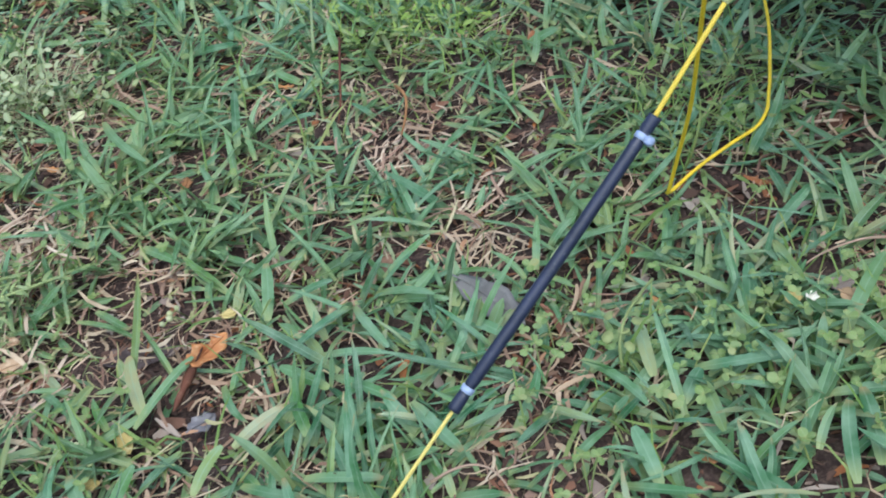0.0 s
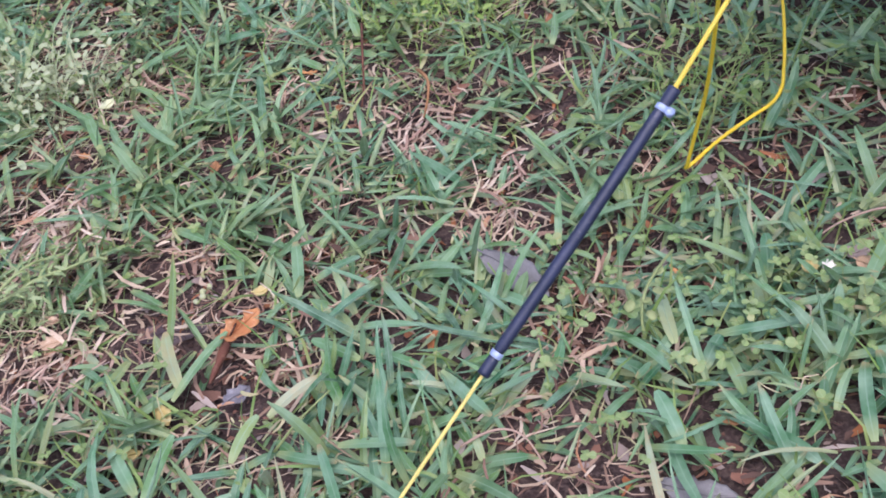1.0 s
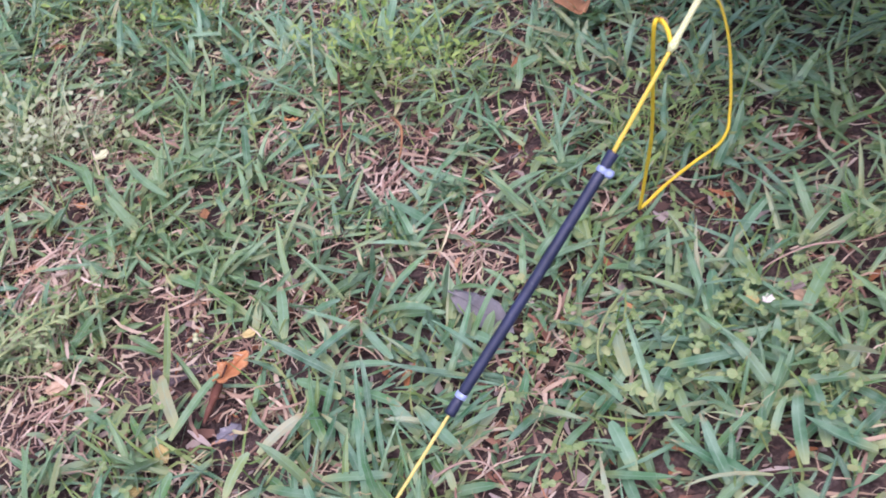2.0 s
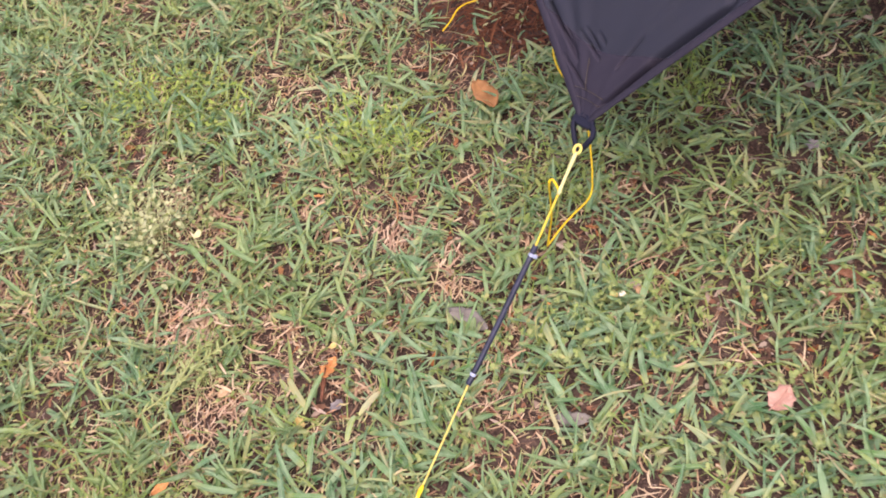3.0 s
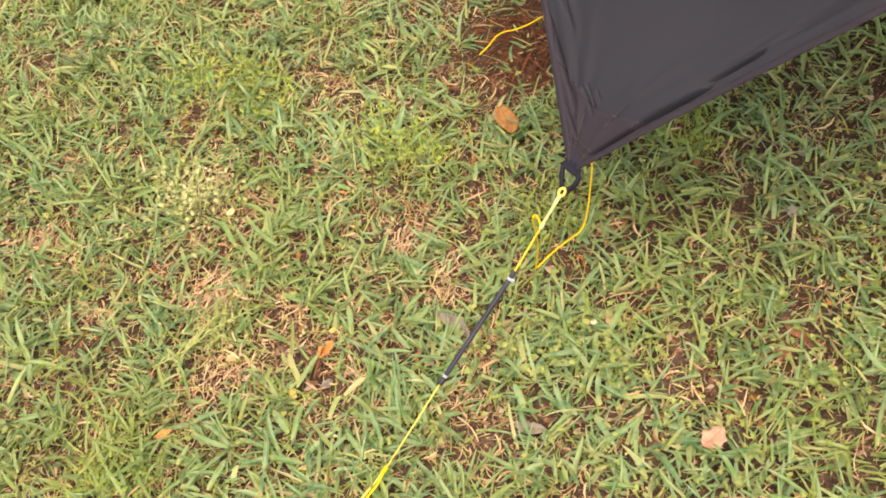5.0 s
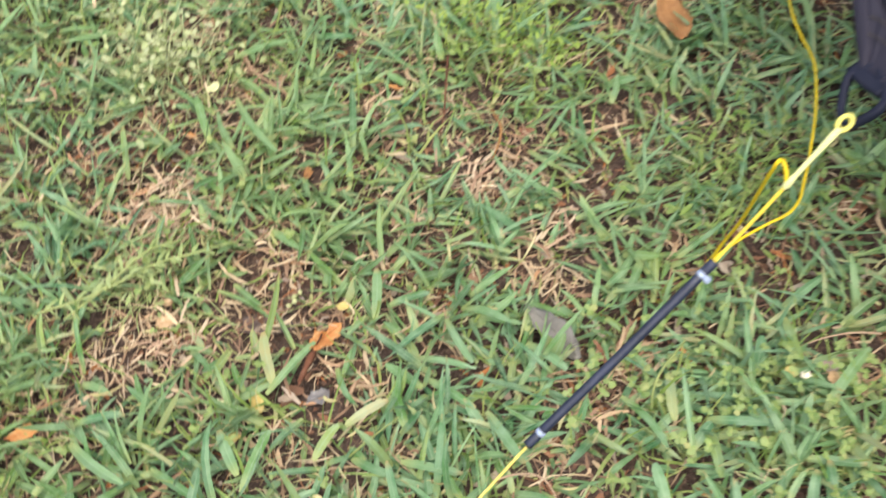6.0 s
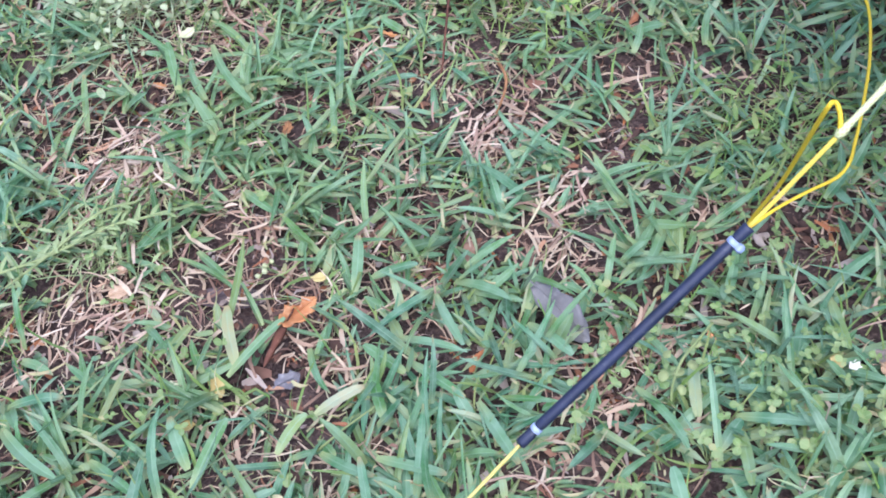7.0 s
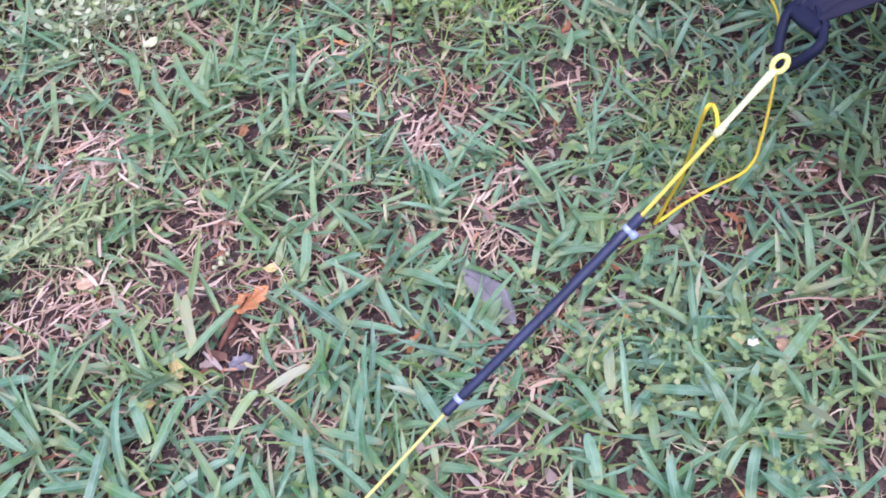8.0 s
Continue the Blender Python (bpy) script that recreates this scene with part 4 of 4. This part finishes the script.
def build_tarp():
    g = thing("tarp", APEX, "dark grey tarp corner drawn tight above the grass", "tarp")
    # rows beyond about 1 m are unseen, added to shade the lawn's right
    ss = [0.009 + 0.0017 * i for i in range(56)] + [0.105 + 0.0034 * i for i in range(46)] + [0.262 + 0.03 * i for i in range(28)] + [1.16 + 0.16 * i for i in range(13)]
    n = 260
    bm = bmesh.new()
    # narrower cells towards the creased edges
    share = [k / n - 0.75 * math.sin(2 * math.pi * k / n) / (2 * math.pi) for k in range(n + 1)]
    grid = [[bm.verts.new(tarp_point(f, s)) for f in share] for s in ss]
    for i in range(len(ss) - 1):
        for k in range(n):
            bm.faces.new((grid[i][k], grid[i][k + 1], grid[i + 1][k + 1], grid[i + 1][k]))
    bmesh.ops.recalc_face_normals(bm, faces=bm.faces[:])
    low = bmesh.ops.extrude_face_region(bm, geom=bm.faces[:])
    moved = [v for v in low["geom"] if isinstance(v, bmesh.types.BMVert)]
    bmesh.ops.translate(bm, verts=moved, vec=(0, 0, -0.0006))
    bmesh.ops.recalc_face_normals(bm, faces=bm.faces[:])
    panel = part("panel", bm, TARP, g, "dark grey coated nylon panel")
    # folded hems along both edges
    for which in (0, 1):
        bm = bmesh.new()
        rows = []
        for s in ss:
            wid = (0.0055 if which == 0 else 0.0042) / max(s, 0.02)
            row = []
            for j, (q, h) in enumerate(((-0.08, -0.0002), (-0.10, 0.0012), (0.0, 0.0020), (0.5, 0.0022 + 0.0006 * math.sin(70 * s)), (0.93, 0.0018), (1.0, 0.0004))):
                f = min(max(q * wid, -0.05), 0.45)
                p = tarp_point(f if which == 0 else 1 - f, s)
                row.append(bm.verts.new(p + Vector((-0.25, -0.55, 0.8)) * h))
            rows.append(row)
        for i in range(len(rows) - 1):
            for j in range(5):
                bm.faces.new((rows[i][j], rows[i][j + 1], rows[i + 1][j + 1], rows[i + 1][j]))
        bmesh.ops.recalc_face_normals(bm, faces=bm.faces[:])
        part("hem", bm, HEM, g, "folded dark hem with puckered stitching")
    # corner patch sewn on top
    bm = bmesh.new()
    lay = Vector((-0.25, -0.55, 0.8)) * 0.0013
    rows = []
    for i in range(51):
        row = []
        for k in range(201):
            f = 0.02 + 0.96 * k / 200
            far = 0.072 + 0.034 * (2 * f - 1) ** 2
            row.append(bm.verts.new(tarp_point(f, 0.007 + (far - 0.007) * i / 50) + lay * (0.4 if i in (0, 50) else 1.0)))
        rows.append(row)
    for i in range(50):
        for k in range(200):
            bm.faces.new((rows[i][k], rows[i][k + 1], rows[i + 1][k + 1], rows[i + 1][k]))
    bmesh.ops.recalc_face_normals(bm, faces=bm.faces[:])
    patch = part("corner_patch", bm, HEM, g, "dark sewn corner reinforcement")
    # stitch lines
    for s in (0.026, 0.034):
        pts = [tarp_point(0.18 + 0.62 * k / 12, s) + Vector((-0.25, -0.55, 0.8)) * 0.0026 for k in range(13)]
        part("stitching", tube(pts, 0.0003, 5), THREAD, patch, "pale grey stitch line")
    pts = [tarp_point(0.40 + 0.02 * k / 10, 0.034 + 0.028 * k / 10) + Vector((-0.25, -0.55, 0.8)) * 0.0026 for k in range(11)]
    part("stitching", tube(pts, 0.0003, 5), THREAD, patch, "pale grey stitch line")
    # webbing loop from the corner down to the eye of the line
    tip_l, tip_r = tarp_point(0.0, 0.011), tarp_point(1.0, 0.011)
    mid = (tip_l + tip_r) / 2
    out = (EYE_AT - mid).normalized()
    across = (tip_r - tip_l).normalized()
    face = across.cross(out)
    e = EYE_AT + Vector((0.0010, 0.0045, -0.0045))
    pts = spline([mid + across * 0.001 - out * 0.006, mid - across * 0.008 + out * 0.004, mid - across * 0.0105 + out * 0.010, e - across * 0.0055 - out * 0.005, e, e + across * 0.005 - out * 0.003,
                  mid + across * 0.013 + out * 0.012, mid + across * 0.012 + out * 0.004, mid - out * 0.006], 8)
    part("webbing_loop", strap(pts, face, 0.0040, 0.0032), WEBBING, g, "black webbing loop")
    pts = [mid - across * 0.011 + out * 0.003, mid + out * 0.004, mid + across * 0.011 + out * 0.003]
    part("webbing_fold", strap(spline(pts, 6), face, 0.0040, 0.0075), WEBBING, g, "bunched black webbing at the tarp corner")


build_tarp()


# ---- fallen leaves and small litter ----
def dead_leaf(name, at, size, width, turn, material, label, curl=0.25, lobes=0.0, tilt=0.0, bite=0.0, z=0.010):
    """A dry leaf: a curled, thick blade with a wavy rim, and its rib and stalk."""
    x, y = at
    m = Matrix.Translation((x, y, float(lift(np.array(x), np.array(y))) + z)) @ Euler((tilt, 0.1, turn)).to_matrix().to_4x4()
    g = thing(name, m.translation, label, "leaf")
    bm = bmesh.new()
    ns, nw = 14, 6
    r = random.Random(name + label)
    ph = [r.uniform(0, 6.28) for _ in range(4)]
    grid = []
    for i in range(ns + 1):
        t = i / ns
        half = width / 2 * (math.sin(math.pi * min(1, 0.06 + 0.92 * t)) ** 0.75) * (1 + lobes * math.sin(17 * t + ph[0]) + 0.06 * math.sin(31 * t + ph[1]))
        row = []
        for k in range(nw + 1):
            v = 2 * k / nw - 1
            w = half * v * (1 - (bite if v > 0 and 0.4 < t < 0.75 else 0))
            h = curl * size * (0.5 * (t - 0.5) ** 2 * 2 + 0.35 * (v * half / size * 2) ** 2 * 2) + 0.03 * size * math.sin(9 * t + 3 * v + ph[2])
            row.append(bm.verts.new(m @ Vector(((t - 0.5) * size, w + 0.04 * size * math.sin(3 * t + ph[3]), h))))
        grid.append(row)
    for i in range(ns):
        for k in range(nw):
            bm.faces.new((grid[i][k], grid[i][k + 1], grid[i + 1][k + 1], grid[i + 1][k]))
    bmesh.ops.recalc_face_normals(bm, faces=bm.faces[:])
    rib = [grid[i][nw // 2].co + Vector((0, 0, 0.0004)) for i in range(ns + 1)]
    low = bmesh.ops.extrude_face_region(bm, geom=bm.faces[:])
    bmesh.ops.translate(bm, verts=[v for v in low["geom"] if isinstance(v, bmesh.types.BMVert)], vec=(0, 0, -0.0005))
    bmesh.ops.recalc_face_normals(bm, faces=bm.faces[:])
    stalk = rib[0] + (rib[0] - rib[1]).normalized() * size * 0.12
    part("blade", bm, material, g)
    part("rib", tube([stalk] + [p.copy() for p in rib[:-1]], [0.0005] * 2 + [0.00045] * (ns - 1), 5), material, g)
    return g


dead_leaf("dead_leaf", (-0.146, 0.357), 0.024, 0.0125, 1.05, ORANGE_LEAF, "crumpled orange-brown dead leaf caught on the grass", 0.8, 0.22, 0.4, 0.5, 0.0175)
dead_leaf("dead_leaf", (-0.009, 0.374), 0.042, 0.0165, -0.72, GREY_LEAF, "grey weathered dead leaf lying under the guy line", 0.28, 0.05, 0.2, 0.0, 0.0165)
dead_leaf("dead_leaf", (0.045, 0.652), 0.044, 0.026, -1.15, TAN_LEAF, "smooth tan-brown dead leaf among the grass", 0.3, 0.03, -0.2, 0.0, 0.023)
dead_leaf("dead_leaf", (0.231, 0.231), 0.027, 0.021, 0.7, PINK_LEAF, "pinkish curled dead leaf lying on the lawn", 0.4, 0.12, 0.2, 0.3, 0.020)
dead_leaf("dead_leaf", (0.066, 0.258), 0.030, 0.014, -0.3, GREY_LEAF, "lilac-grey dead leaf half sunk in the grass", 0.2, 0.08, 0.1, 0.2, 0.008)
dead_leaf("dead_leaf", (0.323, 0.345), 0.030, 0.011, -0.9, RED_LEAF, "narrow brown dead leaf beside the bare soil", 0.3, 0.05, 0.2, 0.0, 0.008)
dead_leaf("dead_leaf", (0.308, 0.320), 0.020, 0.012, 0.4, RED_LEAF, "small reddish dead leaf on the soil", 0.3, 0.1, 0.1, 0.0, 0.008)
dead_leaf("dead_leaf", (-0.140, 0.380), 0.0075, 0.0062, 0.3, YELLOW_LEAF, "small round yellow leaf on the grass", 0.3, 0.04, 0.0, 0.0, 0.014)
dead_leaf("dead_leaf", (0.124, 0.367), 0.009, 0.0075, 1.3, YELLOW_LEAF, "small round tan-yellow leaf on a runner", 0.3, 0.04, 0.1, 0.0, 0.016)
dead_leaf("dead_leaf", (-0.190, 0.368), 0.040, 0.016, 0.15, DARK_LEAF, "flat dark purplish dead leaf pressed on bare soil", 0.05, 0.05, 0.0, 0.0, 0.003)
dead_leaf("dead_leaf", (-0.142, 0.321), 0.014, 0.010, 0.9, LILAC, "pale lilac-grey scrap of leaf on bare soil", 0.3, 0.15, 0.2, 0.2, 0.008)
dead_leaf("dead_leaf", (-0.178, 0.312), 0.014, 0.008, -0.9, YELLOW_LEAF, "small yellow-orange dead leaf among the straw", 0.3, 0.1, 0.2, 0.0, 0.008)
dead_leaf("dead_leaf", (0.168, 0.505), 0.030, 0.012, 0.3, RED_LEAF, "brown dead leaf lying in bare soil", 0.3, 0.1, 0.1, 0.0, 0.006)
dead_leaf("dead_leaf", (-0.305, 0.270), 0.018, 0.009, 0.5, ORANGE_LEAF, "orange scrap of dead leaf in the grass", 0.3, 0.1, 0.2, 0.0, 0.010)
dead_leaf("dead_leaf", (-0.248, 0.355), 0.011, 0.009, 0.6, PEACH_LEAF, "pale peach scrap of dead leaf among weeds", 0.4, 0.1, 0.2, 0.2, 0.012)
dead_leaf("dead_leaf", (-0.249, 0.366), 0.006, 0.0055, 0.2, PEACH_LEAF, "tiny round peach-coloured leaf on the weeds", 0.5, 0.05, 0.1, 0.0, 0.016)
dead_leaf("dead_leaf", (0.150, 0.366), 0.012, 0.009, -0.5, PEACH_LEAF, "small peach-orange dead leaf beside clover", 0.4, 0.1, 0.2, 0.2, 0.014)
dead_leaf("dead_leaf", (0.146, 0.374), 0.012, 0.008, 0.5, FADED_LEAF, "faded pinkish grey torn leaf among the clover", 0.4, 0.15, 0.3, 0.3, 0.014)
dead_leaf("dead_leaf", (-0.280, 0.553), 0.012, 0.007, 1.1, CREAM_PETAL, "pale cream curled leaf in the grass", 0.5, 0.1, 0.2, 0.0, 0.014)
dead_leaf("dead_leaf", (-0.183, 0.286), 0.009, 0.006, 0.2, YELLOW_LEAF, "yellowed weed leaf low in the grass", 0.3, 0.1, 0.1, 0.0, 0.012)

SCRAPS = [(-0.286, 0.513), (-0.329, 0.466), (-0.191, 0.484), (-0.150, 0.575), (-0.250, 0.236), (-0.243, 0.461), (0.068, 0.375), (-0.506, 0.503), (-0.197, 0.608), (0.358, 0.375), (0.234, 0.343), (-0.080, 0.877), (0.058, 0.149), (0.082, 0.364), (0.082, 0.291)]
for i, spot in enumerate(SCRAPS):
    mat, word = ((ORANGE_LEAF, "orange-brown"), (RED_LEAF, "reddish brown"), (TAN_LEAF, "tan"))[i % 3]
    dead_leaf("leaf_scrap", spot, 0.008 + 0.0018 * (i % 4), 0.0046 + 0.0008 * (i % 3), 0.9 * i, mat, "small torn " + word + " scrap of dead leaf low in grass", 0.5, 0.2, 0.2, 0.3, 0.008)["group"] = "leaf scraps in the lawn"


def seed_pod():
    at = Vector((-0.1515, 0.338, 0.011))
    g = thing("seed_pod", at, "dark brown rough seed pod lying on bare soil", "seed pod")
    d = Vector((-0.15, -0.95, -0.05)).normalized()
    pts = [at - d * 0.013 + d * 0.028 * i / 10 for i in range(11)]
    part("husk", tube(pts, [0.0008, 0.0018, 0.0024, 0.0026, 0.0024, 0.0019, 0.0016, 0.0018, 0.0016, 0.0012, 0.0005], 10), BARK, g)
    part("stalk", tube(spline([pts[0], pts[0] - d * 0.004 + Vector((0.001, 0, 0.001)), pts[0] - d * 0.009], 4), 0.0006, 6), BARK, g)


def small_flower(at, size, material, label, petals=5):
    x, y = at
    c = Vector((x, y, float(lift(np.array(x), np.array(y))) + 0.016))
    g = thing("fallen_flower", c, label, "flower")
    for k in range(petals):
        a = 2 * math.pi * k / petals + 0.3
        d, s = Vector((math.cos(a), math.sin(a), 0.35)), Vector((-math.sin(a), math.cos(a), 0))
        bm = bmesh.new()
        rows = []
        for t, w in ((0.0, 0.12), (0.35, 0.38), (0.7, 0.42), (1.0, 0.18)):
            p = c + d * size * t - Vector((0, 0, 0.25 * size * t * t))
            rows.append([bm.verts.new(p + s * w * size * v + Vector((0, 0, 0.1 * size * v * v))) for v in (-1, 0, 1)])
        for i in range(3):
            for j in range(2):
                bm.faces.new((rows[i][j], rows[i][j + 1], rows[i + 1][j + 1], rows[i + 1][j]))
        part("petal", bm, material, g)
    part("stem", tube([c, c + Vector((0.003, 0.002, -0.008)), c + Vector((0.006, 0.001, -0.016))], 0.0005, 5), THIN_GRASS, g)


def stalk(name, points, radius, material, label, category):
    p = spline(points, 8)
    n = len(p)
    ob = part(name, tube(p, [radius * (1 - 0.5 * i / (n - 1)) for i in range(n)], 6), material)
    return tagged(ob, label, category)


def runner_weed(points, leaves):
    g = thing("runner_weed", points[0], "arching pale green weed runner with round leaflets", "weed")
    part("stem", tube(spline(points, 8), 0.0007, 6), THIN_GRASS, g)
    for i, (x, y, z) in enumerate(leaves):
        bm = bmesh.new()
        a, r = 1.3 * i, 0.0023 + 0.0003 * (i % 3)
        c = bm.verts.new((x, y, z))
        ring = [bm.verts.new((x + r * math.cos(k * 0.785 + a) * (1.0 if k else 0.7), y + r * math.sin(k * 0.785 + a), z + 0.0012 * math.cos(k * 0.785 + 2 * a) + 0.0006)) for k in range(8)]
        for k in range(8):
            bm.faces.new((c, ring[k], ring[(k + 1) % 8]))
        low = bmesh.ops.extrude_face_region(bm, geom=bm.faces[:])
        bmesh.ops.translate(bm, verts=[v for v in low["geom"] if isinstance(v, bmesh.types.BMVert)], vec=(0, 0, -0.0003))
        bmesh.ops.recalc_face_normals(bm, faces=bm.faces[:])
        part("leaflet", bm, WEED, g)


runner_weed([(0.065, 0.374, 0.022), (0.059, 0.362, 0.026), (0.052, 0.349, 0.026), (0.049, 0.339, 0.022), (0.049, 0.332, 0.014)],
            [(0.045, 0.352, 0.024), (0.051, 0.343, 0.024), (0.057, 0.348, 0.024), (0.053, 0.334, 0.024), (0.044, 0.340, 0.024), (0.058, 0.360, 0.024)])


def one_blade(name, at, az, size, width, rise, droop, roll, fold, profile, material, parent):
    """A single leaf as a part."""
    col = [np.array([v]) for v in (az, size, width, rise, droop, roll, fold)]
    V, F, uv = ribbons(np.array([tuple(at)]), *col, len(profile), profile)
    leaf = new(name, from_arrays(name, V, F, material, uv, False))
    leaf.parent = parent
    leaf.matrix_parent_inverse = parent.matrix_basis.inverted()


def clover_plant(x, y, stalks, seed):
    """A low plant: thin stalks from one foot, each with three round leaflets."""
    r = random.Random(seed)
    foot = Vector((x, y, float(lift(np.array(x), np.array(y)))))
    g = tagged(thing("clover_plant", foot, "small clover plant with pale green round leaflets in threes", "clover"), group="clover plants in the grass")
    for i in range(stalks):
        a = 6.28 * i / stalks + r.gauss(0, 0.4)
        out, h = r.uniform(0.006, 0.017), r.uniform(0.013, 0.024)
        top = foot + Vector((out * math.cos(a), out * math.sin(a), h))
        part("stalk", tube(spline([foot + Vector((0, 0, -0.001)), foot.lerp(top, 0.5) + Vector((0, 0, 0.003)), top], 4), 0.0004, 5), WEED, g)
        for j in range(3):
            size = r.uniform(0.0028, 0.0046)
            one_blade("leaflet", top, a + 2.094 * j + r.gauss(0, 0.15), size, size * r.uniform(0.9, 1.1), r.uniform(-0.3, 0.6), r.uniform(0.1, 0.9), r.gauss(0, 0.5), r.uniform(0.05, 0.5), [0.15, 0.70, 1.0, 0.95, 0.45], WEED, g)


CLOVER = [(0.020, 0.351), (0.014, 0.336), (0.037, 0.357), (0.050, 0.338), (0.090, 0.373), (0.095, 0.420), (0.107, 0.429), (0.083, 0.435), (0.120, 0.368), (0.134, 0.366), (0.103, 0.348), (0.151, 0.304), (0.184, 0.408),
          (0.157, 0.383), (0.069, 0.311), (0.033, 0.278), (0.178, 0.308), (0.097, 0.328), (0.074, 0.355), (0.144, 0.334)]
for i, (x, y) in enumerate(CLOVER):
    clover_plant(x, y, 3 + i % 3, 40 + i)


def seed_head(at):
    """A few pale round seeds along a short stem."""
    x, y = at
    c = Vector((x, y, float(lift(np.array(x), np.array(y))) + 0.014))
    g = thing("weed_seedling", c, "short weed stem with a few round pale green seeds", "weed")
    d = Vector((-0.2, -0.95, 0.1)).normalized()
    part("stem", tube([c - d * 0.010 - Vector((0, 0, 0.012)), c - d * 0.004, c + d * 0.008], 0.0004, 5), WEED, g)
    for k in range(4):
        bm = bmesh.new()
        bmesh.ops.create_uvsphere(bm, u_segments=10, v_segments=7, radius=0.0014 + 0.0002 * (k % 3), matrix=Matrix.Translation(c + d * 0.0038 * (k - 1.2) + Vector((0.0010 * (-1) ** k, 0, 0.0008))))
        for v in bm.verts:
            v.co += 0.00015 * Vector((math.sin(900 * v.co.y), math.sin(800 * v.co.z), math.sin(950 * v.co.x)))
        part("seed", bm, CREAM_PETAL, g)


seed_head((-0.172, 0.383))


def creeping_sprig(points, leaves, seed):
    """A stem along the ground with narrow leaves in small whorls."""
    r = random.Random(seed)
    g = thing("creeping_sprig", points[0], "pale yellow-green creeping weed sprig with narrow leaves", "weed")
    line = spline(points, 10)
    part("stem", tube(line, 0.0009, 6), SPRIG, g)
    for i in range(leaves):
        k = int((i + 0.5) / leaves * (len(line) - 1))
        d = (line[min(k + 1, len(line) - 1)] - line[max(k - 1, 0)]).normalized()
        az = math.atan2(d.y, d.x) + r.choice((-1, 1)) * r.uniform(0.35, 1.3)
        size, up = r.uniform(0.008, 0.013), r.uniform(0.05, 0.6)
        one_blade("leaf", line[k], az, size, size * r.uniform(0.15, 0.24), up, r.uniform(0.2, 0.9), r.gauss(0, 0.4), r.uniform(0.1, 0.4), [0.3, 0.8, 1.0, 0.95, 0.65, 0.12], SPRIG, g)


creeping_sprig([(-0.330, 0.344, 0.020), (-0.299, 0.360, 0.022), (-0.275, 0.377, 0.024), (-0.262, 0.389, 0.024), (-0.245, 0.399, 0.022), (-0.226, 0.413, 0.018)], 34, 1)
creeping_sprig([(-0.312, 0.347, 0.014), (-0.288, 0.368, 0.024), (-0.270, 0.394, 0.028), (-0.254, 0.409, 0.022)], 22, 2)
stalk("grass_stalk", [(-0.113, 0.282, 0.012), (-0.100, 0.291, 0.022), (-0.087, 0.303, 0.026)], 0.0007, THIN_GRASS, "thin straight yellow-green grass stalk", "grass")
stalk("curled_stem", [(-0.030, 0.280, 0.012), (-0.019, 0.282, 0.018), (-0.009, 0.282, 0.020), (-0.001, 0.278, 0.018), (0.006, 0.269, 0.010)], 0.0007, BLEACHED, "pale curled dry stem lying on grass", "stem")
stalk("twig", [(-0.109, 0.585, 0.030), (-0.106, 0.555, 0.024), (-0.105, 0.538, 0.016), (-0.107, 0.528, 0.008)], 0.0009, BARK, "thin dark brown twig upright in the grass", "twig")
stalk("dry_blade", [(-0.072, 0.544, 0.020), (-0.063, 0.526, 0.024), (-0.063, 0.517, 0.018), (-0.067, 0.511, 0.008)], 0.0012, TAN_LEAF, "bent orange-brown dry grass blade", "grass")
stalk("grass_runner", [(0.174, 0.397, 0.014), (0.157, 0.393, 0.018), (0.140, 0.388, 0.016), (0.127, 0.383, 0.010)], 0.0007, BLEACHED, "long thin dry runner over the straw", "stem")

seed_pod()
dead_leaf("fallen_petal", (0.1315, 0.366), 0.0072, 0.0050, 0.9, WHITE_PETAL, "tiny crumpled white petal beside a yellow leaf", 0.8, 0.2, 0.3, 0.4, 0.016)
small_flower((-0.196, 0.304), 0.0030, CREAM_PETAL, "tiny cream flower bud low in the grass", 3)
small_flower((0.341, 0.484), 0.0065, LILAC, "small faded lilac flower fallen on the grass")
